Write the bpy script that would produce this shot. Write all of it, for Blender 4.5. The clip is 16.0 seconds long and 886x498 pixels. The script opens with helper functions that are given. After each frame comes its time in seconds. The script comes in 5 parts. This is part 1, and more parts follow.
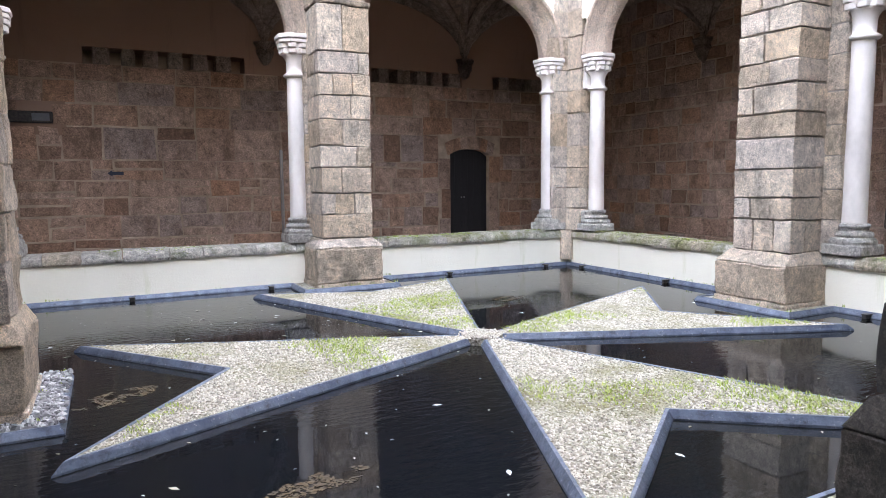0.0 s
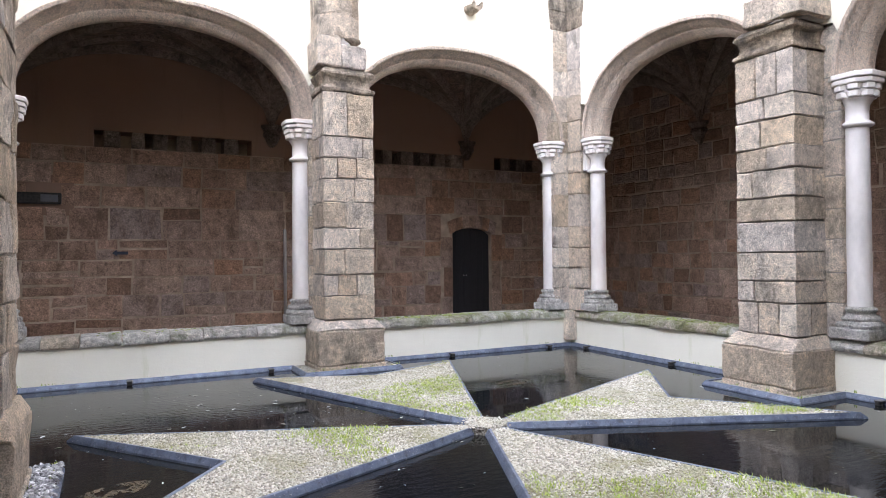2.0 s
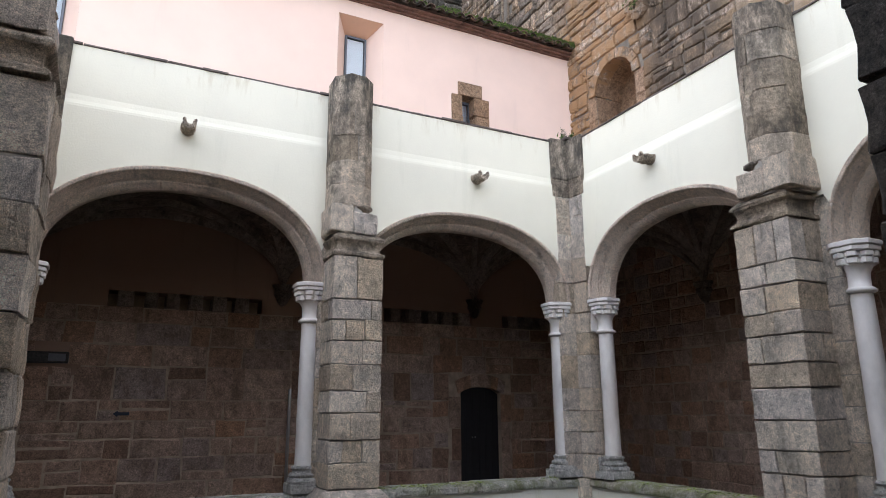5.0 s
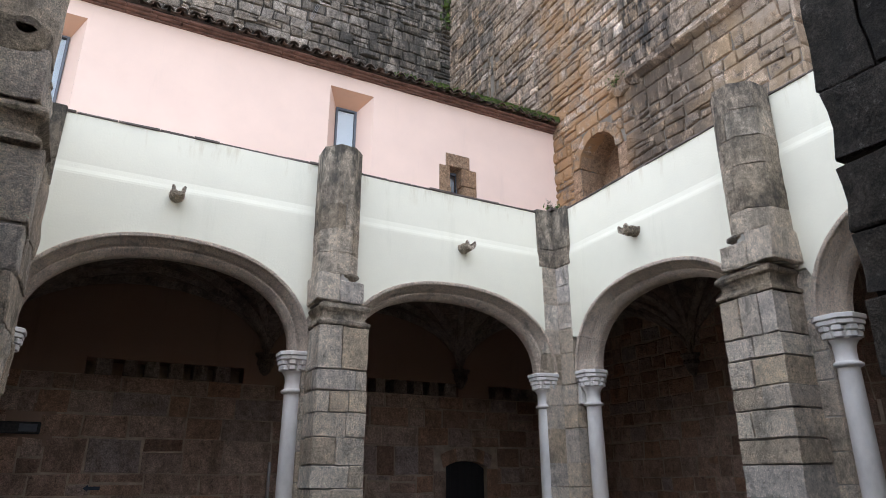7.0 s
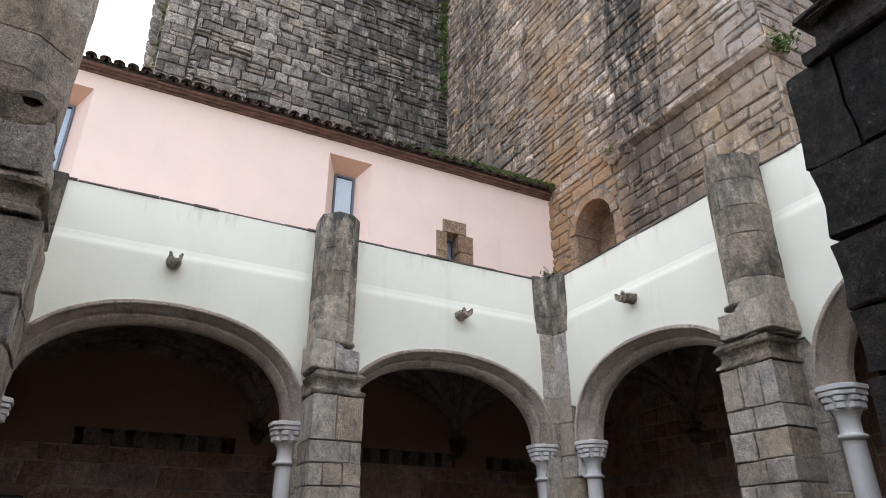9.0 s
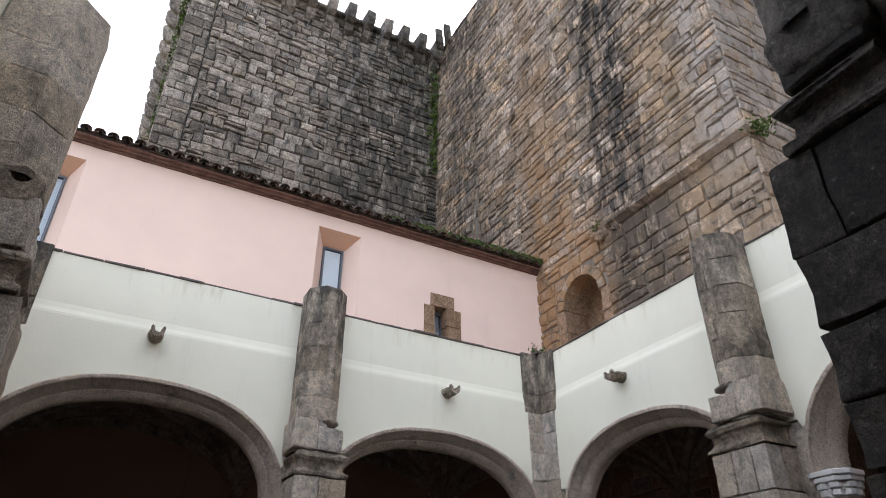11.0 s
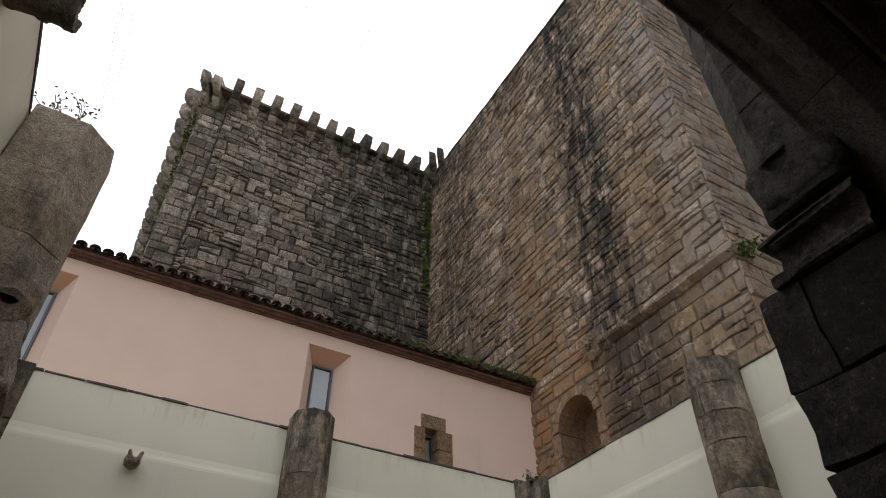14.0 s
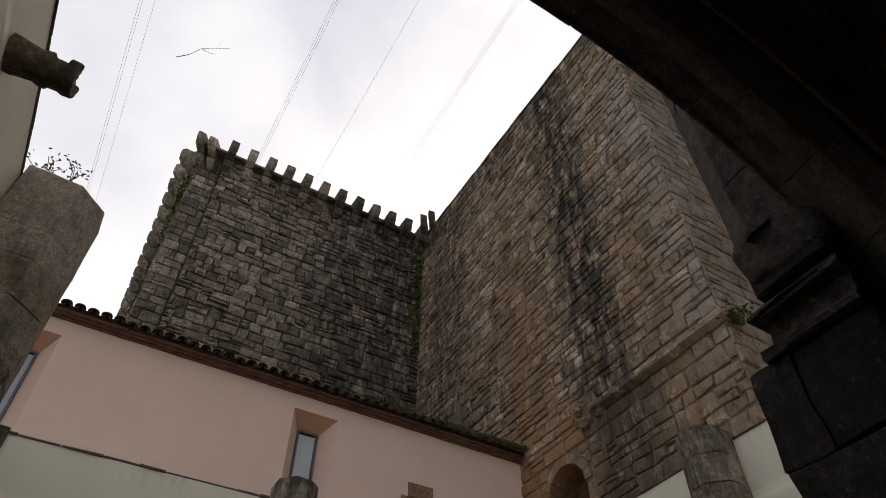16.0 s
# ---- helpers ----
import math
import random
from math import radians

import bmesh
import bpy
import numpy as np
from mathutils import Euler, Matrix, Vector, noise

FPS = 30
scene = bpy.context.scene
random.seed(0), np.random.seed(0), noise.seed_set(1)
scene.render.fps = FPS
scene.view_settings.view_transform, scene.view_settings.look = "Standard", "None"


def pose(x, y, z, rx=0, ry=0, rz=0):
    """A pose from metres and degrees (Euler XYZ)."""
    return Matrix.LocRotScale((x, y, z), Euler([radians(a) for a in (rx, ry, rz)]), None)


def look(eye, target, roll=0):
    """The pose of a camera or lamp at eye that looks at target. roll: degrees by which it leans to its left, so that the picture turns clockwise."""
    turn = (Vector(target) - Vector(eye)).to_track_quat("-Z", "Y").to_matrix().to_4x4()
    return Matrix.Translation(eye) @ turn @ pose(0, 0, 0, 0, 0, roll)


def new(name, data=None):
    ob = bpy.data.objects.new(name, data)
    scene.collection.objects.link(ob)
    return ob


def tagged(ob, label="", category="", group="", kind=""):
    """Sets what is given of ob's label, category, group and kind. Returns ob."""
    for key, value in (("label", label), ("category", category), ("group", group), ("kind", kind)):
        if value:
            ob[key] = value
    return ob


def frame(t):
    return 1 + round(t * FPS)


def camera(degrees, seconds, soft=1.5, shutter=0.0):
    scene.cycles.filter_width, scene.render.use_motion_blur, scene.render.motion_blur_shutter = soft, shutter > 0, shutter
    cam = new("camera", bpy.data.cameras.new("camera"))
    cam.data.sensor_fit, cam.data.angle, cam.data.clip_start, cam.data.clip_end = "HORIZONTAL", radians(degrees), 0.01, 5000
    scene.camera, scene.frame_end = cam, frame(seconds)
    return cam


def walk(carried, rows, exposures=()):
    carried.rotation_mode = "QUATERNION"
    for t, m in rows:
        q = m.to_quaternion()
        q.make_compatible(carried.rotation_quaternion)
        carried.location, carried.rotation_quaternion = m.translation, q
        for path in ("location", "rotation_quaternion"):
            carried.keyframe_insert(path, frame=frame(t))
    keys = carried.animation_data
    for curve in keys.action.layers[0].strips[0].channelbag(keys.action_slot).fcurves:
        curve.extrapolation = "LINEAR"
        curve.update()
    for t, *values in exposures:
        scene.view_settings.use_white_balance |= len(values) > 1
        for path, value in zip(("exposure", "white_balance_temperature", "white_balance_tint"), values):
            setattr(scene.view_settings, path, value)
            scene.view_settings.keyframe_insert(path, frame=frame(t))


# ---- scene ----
cam = camera(68.1, 16.0, 0.75)
PATH = [
    (0, (-6.153, -7.893, 1.248), (-5.245, -6.123, 1.042), -0.5),
    (0.5, (-6.158, -7.891, 1.277), (-5.248, -6.119, 1.101), -0.5),
    (1, (-6.151, -7.884, 1.301), (-5.241, -6.107, 1.173), -0.6),
    (1.5, (-6.158, -7.869, 1.318), (-5.245, -6.09, 1.254), -0.6),
    (2, (-6.146, -7.869, 1.336), (-5.237, -6.087, 1.355), -0.5),
    (2.5, (-6.149, -7.863, 1.356), (-5.244, -6.082, 1.46), -0.5),
    (3, (-6.147, -7.871, 1.377), (-5.249, -6.094, 1.568), -0.4),
    (3.5, (-6.164, -7.878, 1.406), (-5.274, -6.108, 1.677), -0.4),
    (4, (-6.164, -7.895, 1.424), (-5.287, -6.131, 1.769), -0.4),
    (6.3, (-6.163, -7.905, 1.47), (-5.287, -6.215, 2.085), -0.2),
    (6.5, (-6.162, -7.9, 1.471), (-5.283, -6.218, 2.104), -0.2),
    (7, (-6.16, -7.896, 1.473), (-5.286, -6.228, 2.147), -0.1),
    (7.5, (-6.163, -7.902, 1.489), (-5.297, -6.248, 2.205), -0.1),
    (8, (-6.165, -7.9, 1.497), (-5.311, -6.26, 2.257), -0.1),
    (8.5, (-6.161, -7.903, 1.51), (-5.308, -6.284, 2.316), -0.1),
    (9, (-6.162, -7.905, 1.518), (-5.314, -6.307, 2.371), -0.1),
    (9.2, (-6.162, -7.904, 1.52), (-5.314, -6.316, 2.392), -0.1),
    (11.3, (-6.157, -7.904, 1.581), (-5.334, -6.433, 2.659), -0.0),
    (11.5, (-6.157, -7.909, 1.583), (-5.34, -6.452, 2.683), -0.0),
    (12, (-6.168, -7.921, 1.593), (-5.367, -6.498, 2.748), -0.0),
    (12.5, (-6.156, -7.911, 1.615), (-5.373, -6.519, 2.82), -0.1),
    (13, (-6.159, -7.913, 1.615), (-5.391, -6.552, 2.863), -0.1),
    (13.5, (-6.16, -7.917, 1.626), (-5.406, -6.585, 2.913), -0.1),
    (14, (-6.161, -7.923, 1.635), (-5.413, -6.626, 2.962), -0.1),
    (14.5, (-6.173, -7.927, 1.647), (-5.428, -6.665, 3.009), -0.2),
    (15, (-6.172, -7.93, 1.654), (-5.44, -6.701, 3.051), -0.2),
    (15.5, (-6.16, -7.932, 1.667), (-5.441, -6.734, 3.099), -0.2),
    (16, (-6.158, -7.938, 1.666), (-5.452, -6.769, 3.127), -0.2),
]
# seconds, stops, kelvin, tint
EXPOSURES = [(0.0, 3.53, 6680, 18), (1.5, 3.4, 6720, 18), (2.5, 3.08, 6850, 19), (3.5, 2.63, 6830, 17), (4.2, 2.28, 6760, 16), (6.5, 1.93, 6580, 13), (8.0, 1.83, 6560, 13), (9.0, 1.76, 6560, 13), (11.5, 1.44, 6700, 14), (12.5, 1.12, 6820, 14), (13.5, 0.75, 7300, 14), (14.0, 0.49, 7700, 14), (14.5, 0.2, 8050, 15), (15.0, 0.02, 8200, 16), (16.0, -0.22, 7900, 16)]
walk(cam, [(t, look(eye, aim, roll)) for t, eye, aim, roll in PATH], EXPOSURES)

# ---------------------------------------------------------------- light
world = bpy.data.worlds.new("overcast_sky")
scene.world = world
world.use_nodes = True
wn, wl = world.node_tree.nodes, world.node_tree.links
sky = wn.new("ShaderNodeTexSky")
sky.sky_type = "NISHITA"
sky.sun_disc = False
SUN_EL, SUN_AZ = radians(50), radians(38)
sky.sun_elevation, sky.sun_rotation = SUN_EL, SUN_AZ
sky.dust_density = 4.0
wtc = wn.new("ShaderNodeTexCoord")
wnoise = wn.new("ShaderNodeTexNoise")
wnoise.inputs["Scale"].default_value = 1.7
wnoise.inputs["Detail"].default_value = 5
wl.new(wtc.outputs["Generated"], wnoise.inputs["Vector"])
wramp = wn.new("ShaderNodeValToRGB")
wramp.color_ramp.elements[0].position, wramp.color_ramp.elements[0].color = 0.3, (4.7, 6.0, 8.1, 1)
wramp.color_ramp.elements[1].position, wramp.color_ramp.elements[1].color = 0.7, (11.2, 12.2, 13.5, 1)
wl.new(wnoise.outputs["Fac"], wramp.inputs["Fac"])
wmix = wn.new("ShaderNodeMix")
wmix.data_type = "RGBA"
wmix.inputs[0].default_value = 0.88
wl.new(sky.outputs["Color"], wmix.inputs[6])
wdot = wn.new("ShaderNodeVectorMath")
wdot.operation = "DOT_PRODUCT"
wdot.inputs[1].default_value = (math.cos(SUN_EL) * math.sin(SUN_AZ), math.cos(SUN_EL) * math.cos(SUN_AZ), math.sin(SUN_EL))
wl.new(wtc.outputs["Generated"], wdot.inputs[0])
wmap = wn.new("ShaderNodeMapRange")
wmap.interpolation_type = "SMOOTHSTEP"
for sock, val in (("From Min", 0.1), ("From Max", 1.0), ("To Min", 0.70), ("To Max", 1.10)):
    wmap.inputs[sock].default_value = val
wl.new(wdot.outputs["Value"], wmap.inputs["Value"])
wveil = wn.new("ShaderNodeVectorMath")
wveil.operation = "SCALE"
wl.new(wramp.outputs["Color"], wveil.inputs[0])
wl.new(wmap.outputs["Result"], wveil.inputs["Scale"])
wl.new(wveil.outputs["Vector"], wmix.inputs[7])
bg = wn["Background"]
bg.inputs["Strength"].default_value = 0.12
wl.new(wmix.outputs[2], bg.inputs["Color"])
sun_data = bpy.data.lights.new("sun", "SUN")
sun_data.energy, sun_data.angle, sun_data.color = 0.8, radians(35), (1.0, 0.97, 0.93)
sun = new("sun", sun_data)
sun.matrix_world = look((16.3, 21.8, 38), (-3.5, -3.5, 0))

# ---------------------------------------------------------------- materials


class Mat:
    """A small builder for node materials."""

    def __init__(self, name, rough=0.85, metal=0.0):
        self.m = bpy.data.materials.new(name)
        self.m.use_nodes = True
        self.n, self.l = self.m.node_tree.nodes, self.m.node_tree.links
        self.b = self.n["Principled BSDF"]
        self.b.inputs["Roughness"].default_value = rough
        self.b.inputs["Metallic"].default_value = metal
        self.geo = self.n.new("ShaderNodeNewGeometry")
        self.pos = self.geo.outputs["Position"]

    def noise(self, scale, detail=4.0, rough=0.55, stretch=None, distortion=0.0):
        v = self.pos
        if stretch:
            mp = self.n.new("ShaderNodeMapping")
            mp.inputs["Scale"].default_value = stretch
            self.l.new(v, mp.inputs["Vector"])
            v = mp.outputs["Vector"]
        t = self.n.new("ShaderNodeTexNoise")
        t.inputs["Scale"].default_value = scale
        t.inputs["Detail"].default_value = detail
        t.inputs["Roughness"].default_value = rough
        t.inputs["Distortion"].default_value = distortion
        self.l.new(v, t.inputs["Vector"])
        return t.outputs["Fac"]

    def cells(self, scale, out="Distance"):
        t = self.n.new("ShaderNodeTexVoronoi")
        t.inputs["Scale"].default_value = scale
        self.l.new(self.pos, t.inputs["Vector"])
        return t.outputs[out]

    def ramp(self, fac, *stops):
        r = self.n.new("ShaderNodeValToRGB")
        e = r.color_ramp.elements
        while len(e) < len(stops):
            e.new(0.5)
        for el, (p, c) in zip(e, stops):
            el.position = p
            el.color = (c, c, c, 1) if isinstance(c, (int, float)) else (*c, 1)
        self.l.new(fac, r.inputs["Fac"])
        return r.outputs["Color"]

    def mix(self, fac, a, b, mode="MIX"):
        x = self.n.new("ShaderNodeMix")
        x.data_type, x.blend_type = "RGBA", mode
        for sock, val in ((x.inputs[0], fac), (x.inputs[6], a), (x.inputs[7], b)):
            if isinstance(val, (int, float)):
                sock.default_value = val
            elif isinstance(val, tuple):
                sock.default_value = (*val, 1)
            else:
                self.l.new(val, sock)
        return x.outputs[2]

    def math(self, op, a, b=0.0, clamp=False):
        x = self.n.new("ShaderNodeMath")
        x.operation, x.use_clamp = op, clamp
        for sock, val in ((x.inputs[0], a), (x.inputs[1], b)):
            if isinstance(val, (int, float)):
                sock.default_value = val
            else:
                self.l.new(val, sock)
        return x.outputs[0]

    def axis(self, k):
        s = self.n.new("ShaderNodeSeparateXYZ")
        self.l.new(self.pos, s.inputs[0])
        return s.outputs[k]

    def band(self, k, centre, half, soft):
        """1 near a coordinate, falling to 0 away from it."""
        d = self.math("ABSOLUTE", self.math("SUBTRACT", self.axis(k), centre))
        return self.math("DIVIDE", self.math("SUBTRACT", half + soft, d), soft, clamp=True)

    def random(self, island=False):
        if island:
            return self.geo.outputs["Random Per Island"]
        o = self.n.new("ShaderNodeObjectInfo")
        return o.outputs["Random"]

    def out(self, colour, bump=None, strength=0.4, distance=0.02, rough=None):
        if isinstance(colour, tuple):
            self.b.inputs["Base Color"].default_value = (*colour, 1)
        else:
            self.l.new(colour, self.b.inputs["Base Color"])
        if bump is not None:
            bp = self.n.new("ShaderNodeBump")
            bp.inputs["Strength"].default_value = strength
            bp.inputs["Distance"].default_value = distance
            self.l.new(bump, bp.inputs["Height"])
            self.l.new(bp.outputs["Normal"], self.b.inputs["Normal"])
        if rough is not None:
            self.l.new(rough, self.b.inputs["Roughness"])
        return self.m


def stone(name, tones, island, lichen=(0.06, 0.06, 0.055), amount=0.5, grain=90.0, streak=None, warm=None, moss=None, vary=0.35, patches=(), flecks=0.3, coarse=0.6):
    vary = vary + 0.15
    m = Mat(name, 0.92)
    r = m.random(island)
    n = len(tones)
    base = m.ramp(r, *[(i / max(1, n - 1), c) for i, c in enumerate(tones)])
    if coarse > 0.8:
        own = m.math("FRACT", m.math("MULTIPLY", r, 37.3))
        base = m.mix(1.0, base, m.ramp(own, (0.0, 0.68), (1.0, 1.42)), "MULTIPLY")
    speck = m.noise(grain * 1.9, 3, 0.8)
    base = m.mix(0.62, base, m.ramp(speck, (0.36, 0.38), (0.5, 0.95), (0.63, 1.6)), "MULTIPLY")
    pits = m.noise(grain * 0.55, 7, 0.78)
    base = m.mix(0.8, base, m.ramp(pits, (0.35, 0.40), (0.46, 1.0), (0.66, 1.2)), "MULTIPLY")
    mottle = m.noise(max(9.0, grain * 0.2), 9, 0.84)
    base = m.mix(coarse, base, m.ramp(mottle, (0.38, 0.36), (0.5, 1.0), (0.62, 1.5)), "MULTIPLY")
    base = m.mix(m.ramp(m.noise(max(13.0, grain * 0.4), 6, 0.75), (0.62, 0.0), (0.68, flecks)), base, (0.58, 0.53, 0.475))
    blot = m.noise(5.5, 7, 0.72)
    base = m.mix(vary, base, m.ramp(blot, (0.36, 0.58), (0.5, 1.0), (0.64, 1.4)), "MULTIPLY")
    if warm:
        colour, spot = warm
        base = m.mix(m.ramp(m.noise(0.45, 4, 0.6), (0.5, 0.0), (0.68, spot)), base, colour)
    dirt = m.noise(2.4, 9, 0.76, (1, 1, 0.5))
    mask = m.ramp(dirt, (0.5 - 0.12 * amount + 0.06, 0.0), (0.72 - 0.12 * amount, 0.85))
    base = m.mix(mask, base, lichen)
    if streak:
        for axis, centre, half, soft, colour, most in streak:
            f = m.math("MULTIPLY", m.band(axis, centre, half, soft), m.ramp(m.noise(2.6, 9, 0.78, (1, 1, 0.3)), (0.42, 0.0), (0.54, most)))
            base = m.mix(f, base, colour)
    for (k1, c1, h1, s1), (k2, c2, h2, s2), colour, most in patches:
        f = m.math("MULTIPLY", m.band(k1, c1, h1, s1), m.band(k2, c2, h2, s2))
        f = m.math("MULTIPLY", f, m.ramp(m.noise(2.2, 8, 0.78), (0.42, 0.0), (0.55, most)))
        base = m.mix(f, base, colour)
    if moss:
        base = m.mix(m.ramp(m.noise(3.1, 6, 0.65), (0.6, 0.0), (0.72, moss)), base, (0.075, 0.095, 0.02))
    h = m.math("ADD", m.math("ADD", m.math("MULTIPLY", speck, 0.4), m.math("MULTIPLY", pits, 1.2)), m.math("MULTIPLY", mottle, 1.3 * coarse + 0.2))
    return m.out(base, h, 1.0, 0.045)


GRANITE = ((0.52, 0.41, 0.30), (0.73, 0.615, 0.495), (0.60, 0.475, 0.35), (0.80, 0.695, 0.585), (0.63, 0.49, 0.345), (0.67, 0.585, 0.51), (0.55, 0.435, 0.32), (0.75, 0.635, 0.51))
granite = stone("grey_granite", GRANITE, False, (0.11, 0.10, 0.08), 0.25, 60, coarse=0.42)
granite_dark = stone("lichened_granite", ((0.41, 0.315, 0.22), (0.62, 0.505, 0.385), (0.52, 0.40, 0.29)), False, (0.075, 0.062, 0.05), 0.95, 60, moss=0.15, coarse=0.8, streak=((2, 5.75, 0.2, 0.9, (0.05, 0.046, 0.038), 0.85),))
granite_island = stone("arch_granite", ((0.74, 0.59, 0.465), (0.80, 0.645, 0.52), (0.66, 0.525, 0.415)), False, (0.14, 0.12, 0.09), 0.05, 80, vary=0.1, flecks=0.0, coarse=0.2)
# darker copy of the granite: the near south pillar's shade is in its colour
pillar_shade_granite = stone("pillar_shade_granite", ((0.065, 0.053, 0.043), (0.125, 0.102, 0.082), (0.09, 0.073, 0.058)), False, (0.03, 0.027, 0.023), 0.6, 60, flecks=0.35, coarse=0.95)
# dark copy of arch_granite, with the shade under the south arches painted in
arch_shade_granite = stone("arch_granite_shaded", ((0.14, 0.11, 0.09), (0.20, 0.16, 0.13), (0.17, 0.135, 0.11)), False, (0.06, 0.05, 0.042), 0.4, 60, flecks=0.1, coarse=0.4)
COPE_MOSS = (((0, -1.2, 1.3, 0.8), (1, 0.1, 0.35, 0.1), (0.19, 0.21, 0.05), 0.5), ((0, 0.1, 0.35, 0.1), (1, -1.9, 1.5, 0.4), (0.20, 0.22, 0.05), 0.55))
cope_stone = stone("cope_stone", ((0.50, 0.47, 0.42), (0.60, 0.57, 0.52), (0.52, 0.44, 0.34), (0.63, 0.61, 0.57)), False, (0.16, 0.16, 0.07), 0.4, 60, moss=0.9, patches=COPE_MOSS)
plinth_stone = stone("plinth_stone", ((0.56, 0.53, 0.49), (0.62, 0.59, 0.55)), False, (0.2, 0.19, 0.13), 0.35, 60, moss=0.3)
gallery_stone = stone("red_brown_stone", ((0.28, 0.165, 0.115), (0.47, 0.32, 0.245), (0.44, 0.25, 0.16), (0.53, 0.38, 0.30), (0.42, 0.285, 0.215), (0.40, 0.31, 0.275)), False, (0.16, 0.105, 0.075), 0.4, 30, vary=0.4, flecks=0.0, coarse=0.15)
tower_tones = ((0.18, 0.145, 0.115), (0.34, 0.285, 0.235), (0.25, 0.20, 0.155), (0.45, 0.385, 0.325), (0.31, 0.245, 0.185), (0.38, 0.32, 0.265))
TOWER_STREAK = ((0, 0.3, 0.9, 1.2, (0.03, 0.028, 0.024), 0.75), (0, 2.4, 0.5, 1.0, (0.03, 0.03, 0.025), 0.8))
tower_stone = stone("tower_granite", tower_tones, False, (0.045, 0.042, 0.035), 0.75, 24, streak=TOWER_STREAK, moss=0.25, coarse=0.85)
tower_stone_rest = stone("tower_granite_joined", tower_tones, True, (0.045, 0.042, 0.035), 0.75, 24, streak=TOWER_STREAK, moss=0.25, coarse=0.85)
church_tones = ((0.33, 0.245, 0.18), (0.52, 0.40, 0.305), (0.50, 0.33, 0.20), (0.60, 0.485, 0.395), (0.43, 0.315, 0.23), (0.34, 0.27, 0.215), (0.51, 0.35, 0.22), (0.44, 0.355, 0.29))
CHURCH_STREAK = ((1, 0.45, 0.5, 0.8, (0.032, 0.028, 0.024), 0.95), (1, 7.2, 0.6, 1.2, (0.05, 0.045, 0.036), 0.7), (1, 3.3, 0.4, 0.7, (0.29, 0.17, 0.095), 0.45), (2, 23.0, 0.5, 2.2, (0.04, 0.036, 0.03), 0.75))
CHURCH_WARM = ((0.42, 0.26, 0.14), 0.35)
CHURCH_PATCH = (((1, -1.7, 0.7, 0.7), (2, 12.0, 1.6, 1.8), (0.42, 0.285, 0.165), 0.6), ((1, 3.1, 0.6, 0.7), (2, 10.3, 2.6, 2.2), (0.47, 0.265, 0.125), 0.75), ((1, 2.7, 1.1, 0.6), (2, 7.4, 2.2, 1.3), (0.47, 0.25, 0.115), 1.0), ((1, 3.0, 6.0, 0.5), (2, 7.4, 2.2, 0.6), (0.45, 0.28, 0.15), 0.5), ((1, -1.6, 0.8, 0.5), (2, 8.4, 0.9, 0.8), (0.45, 0.32, 0.19), 0.5), ((1, 0.1, 0.7, 0.9), (2, 8.6, 1.0, 1.4), (0.06, 0.055, 0.05), 0.7), ((1, -2.45, 0.4, 0.5), (2, 14.5, 4.0, 3.0), (0.50, 0.47, 0.45), 0.6))
church_stone = stone("church_granite", church_tones, False, (0.055, 0.047, 0.038), 0.65, 26, streak=CHURCH_STREAK, warm=CHURCH_WARM, patches=CHURCH_PATCH, coarse=0.85)
church_stone_rest = stone("church_granite_joined", church_tones, True, (0.055, 0.047, 0.038), 0.65, 26, streak=CHURCH_STREAK, warm=CHURCH_WARM, patches=CHURCH_PATCH, coarse=0.85)
niche_stone = stone("orange_sandstone", ((0.34, 0.20, 0.115), (0.40, 0.25, 0.15), (0.36, 0.23, 0.15)), False, (0.16, 0.10, 0.06), 0.3, 40)


def mortar_mat(name, colour):
    m = Mat(name, 0.95)
    c = m.mix(0.6, colour, m.ramp(m.noise(7, 6, 0.7), (0.3, 0.45), (0.7, 1.3)), "MULTIPLY")
    return m.out(c, m.noise(60, 4, 0.7), 0.5, 0.01)


mortar_pale = mortar_mat("pale_mortar", (0.42, 0.38, 0.33))
mortar_brown = mortar_mat("brown_mortar", (0.50, 0.385, 0.29))
mortar_tower = mortar_mat("dark_mortar", (0.06, 0.052, 0.045))
mortar_church = mortar_mat("sandy_mortar", (0.22, 0.185, 0.15))


def plaster(name, colour, stain, amount=0.35, drip=None):
    m = Mat(name, 0.88)
    c = m.mix(0.5, colour, m.ramp(m.noise(0.9, 6, 0.6), (0.3, 0.88), (0.7, 1.05)), "MULTIPLY")
    runs = m.noise(3.0, 6, 0.7, (1, 1, 0.12))
    c = m.mix(m.ramp(runs, (0.58, 0.0), (0.8, amount)), c, stain)
    if drip:
        f = m.math("MULTIPLY", m.band(2, drip, 0.02, 0.3), m.ramp(m.noise(5.0, 7, 0.75, (1, 1, 0.15)), (0.52, 0.0), (0.7, 0.6)))
        c = m.mix(f, c, (0.44, 0.33, 0.17))
    return m.out(c, m.noise(38, 5, 0.6), 0.18, 0.01)


white_plaster = plaster("white_limewash", (0.78, 0.735, 0.60), (0.55, 0.53, 0.40), 0.35, 5.57)
parapet_plaster = plaster("white_parapet_paint", (0.81, 0.78, 0.67), (0.46, 0.48, 0.24), 0.75)
pink_plaster = plaster("pink_render", (0.83, 0.62, 0.52), (0.62, 0.47, 0.41), 0.35)
reveal_plaster = plaster("orange_reveal_render", (0.66, 0.40, 0.28), (0.5, 0.3, 0.2), 0.3)
ochre_plaster = plaster("brown_plaster", (0.32, 0.205, 0.15), (0.14, 0.09, 0.065), 0.6)
vault_brick = stone("vault_brick", ((0.27, 0.19, 0.15), (0.21, 0.15, 0.12)), True, (0.07, 0.055, 0.045), 0.5, 14)
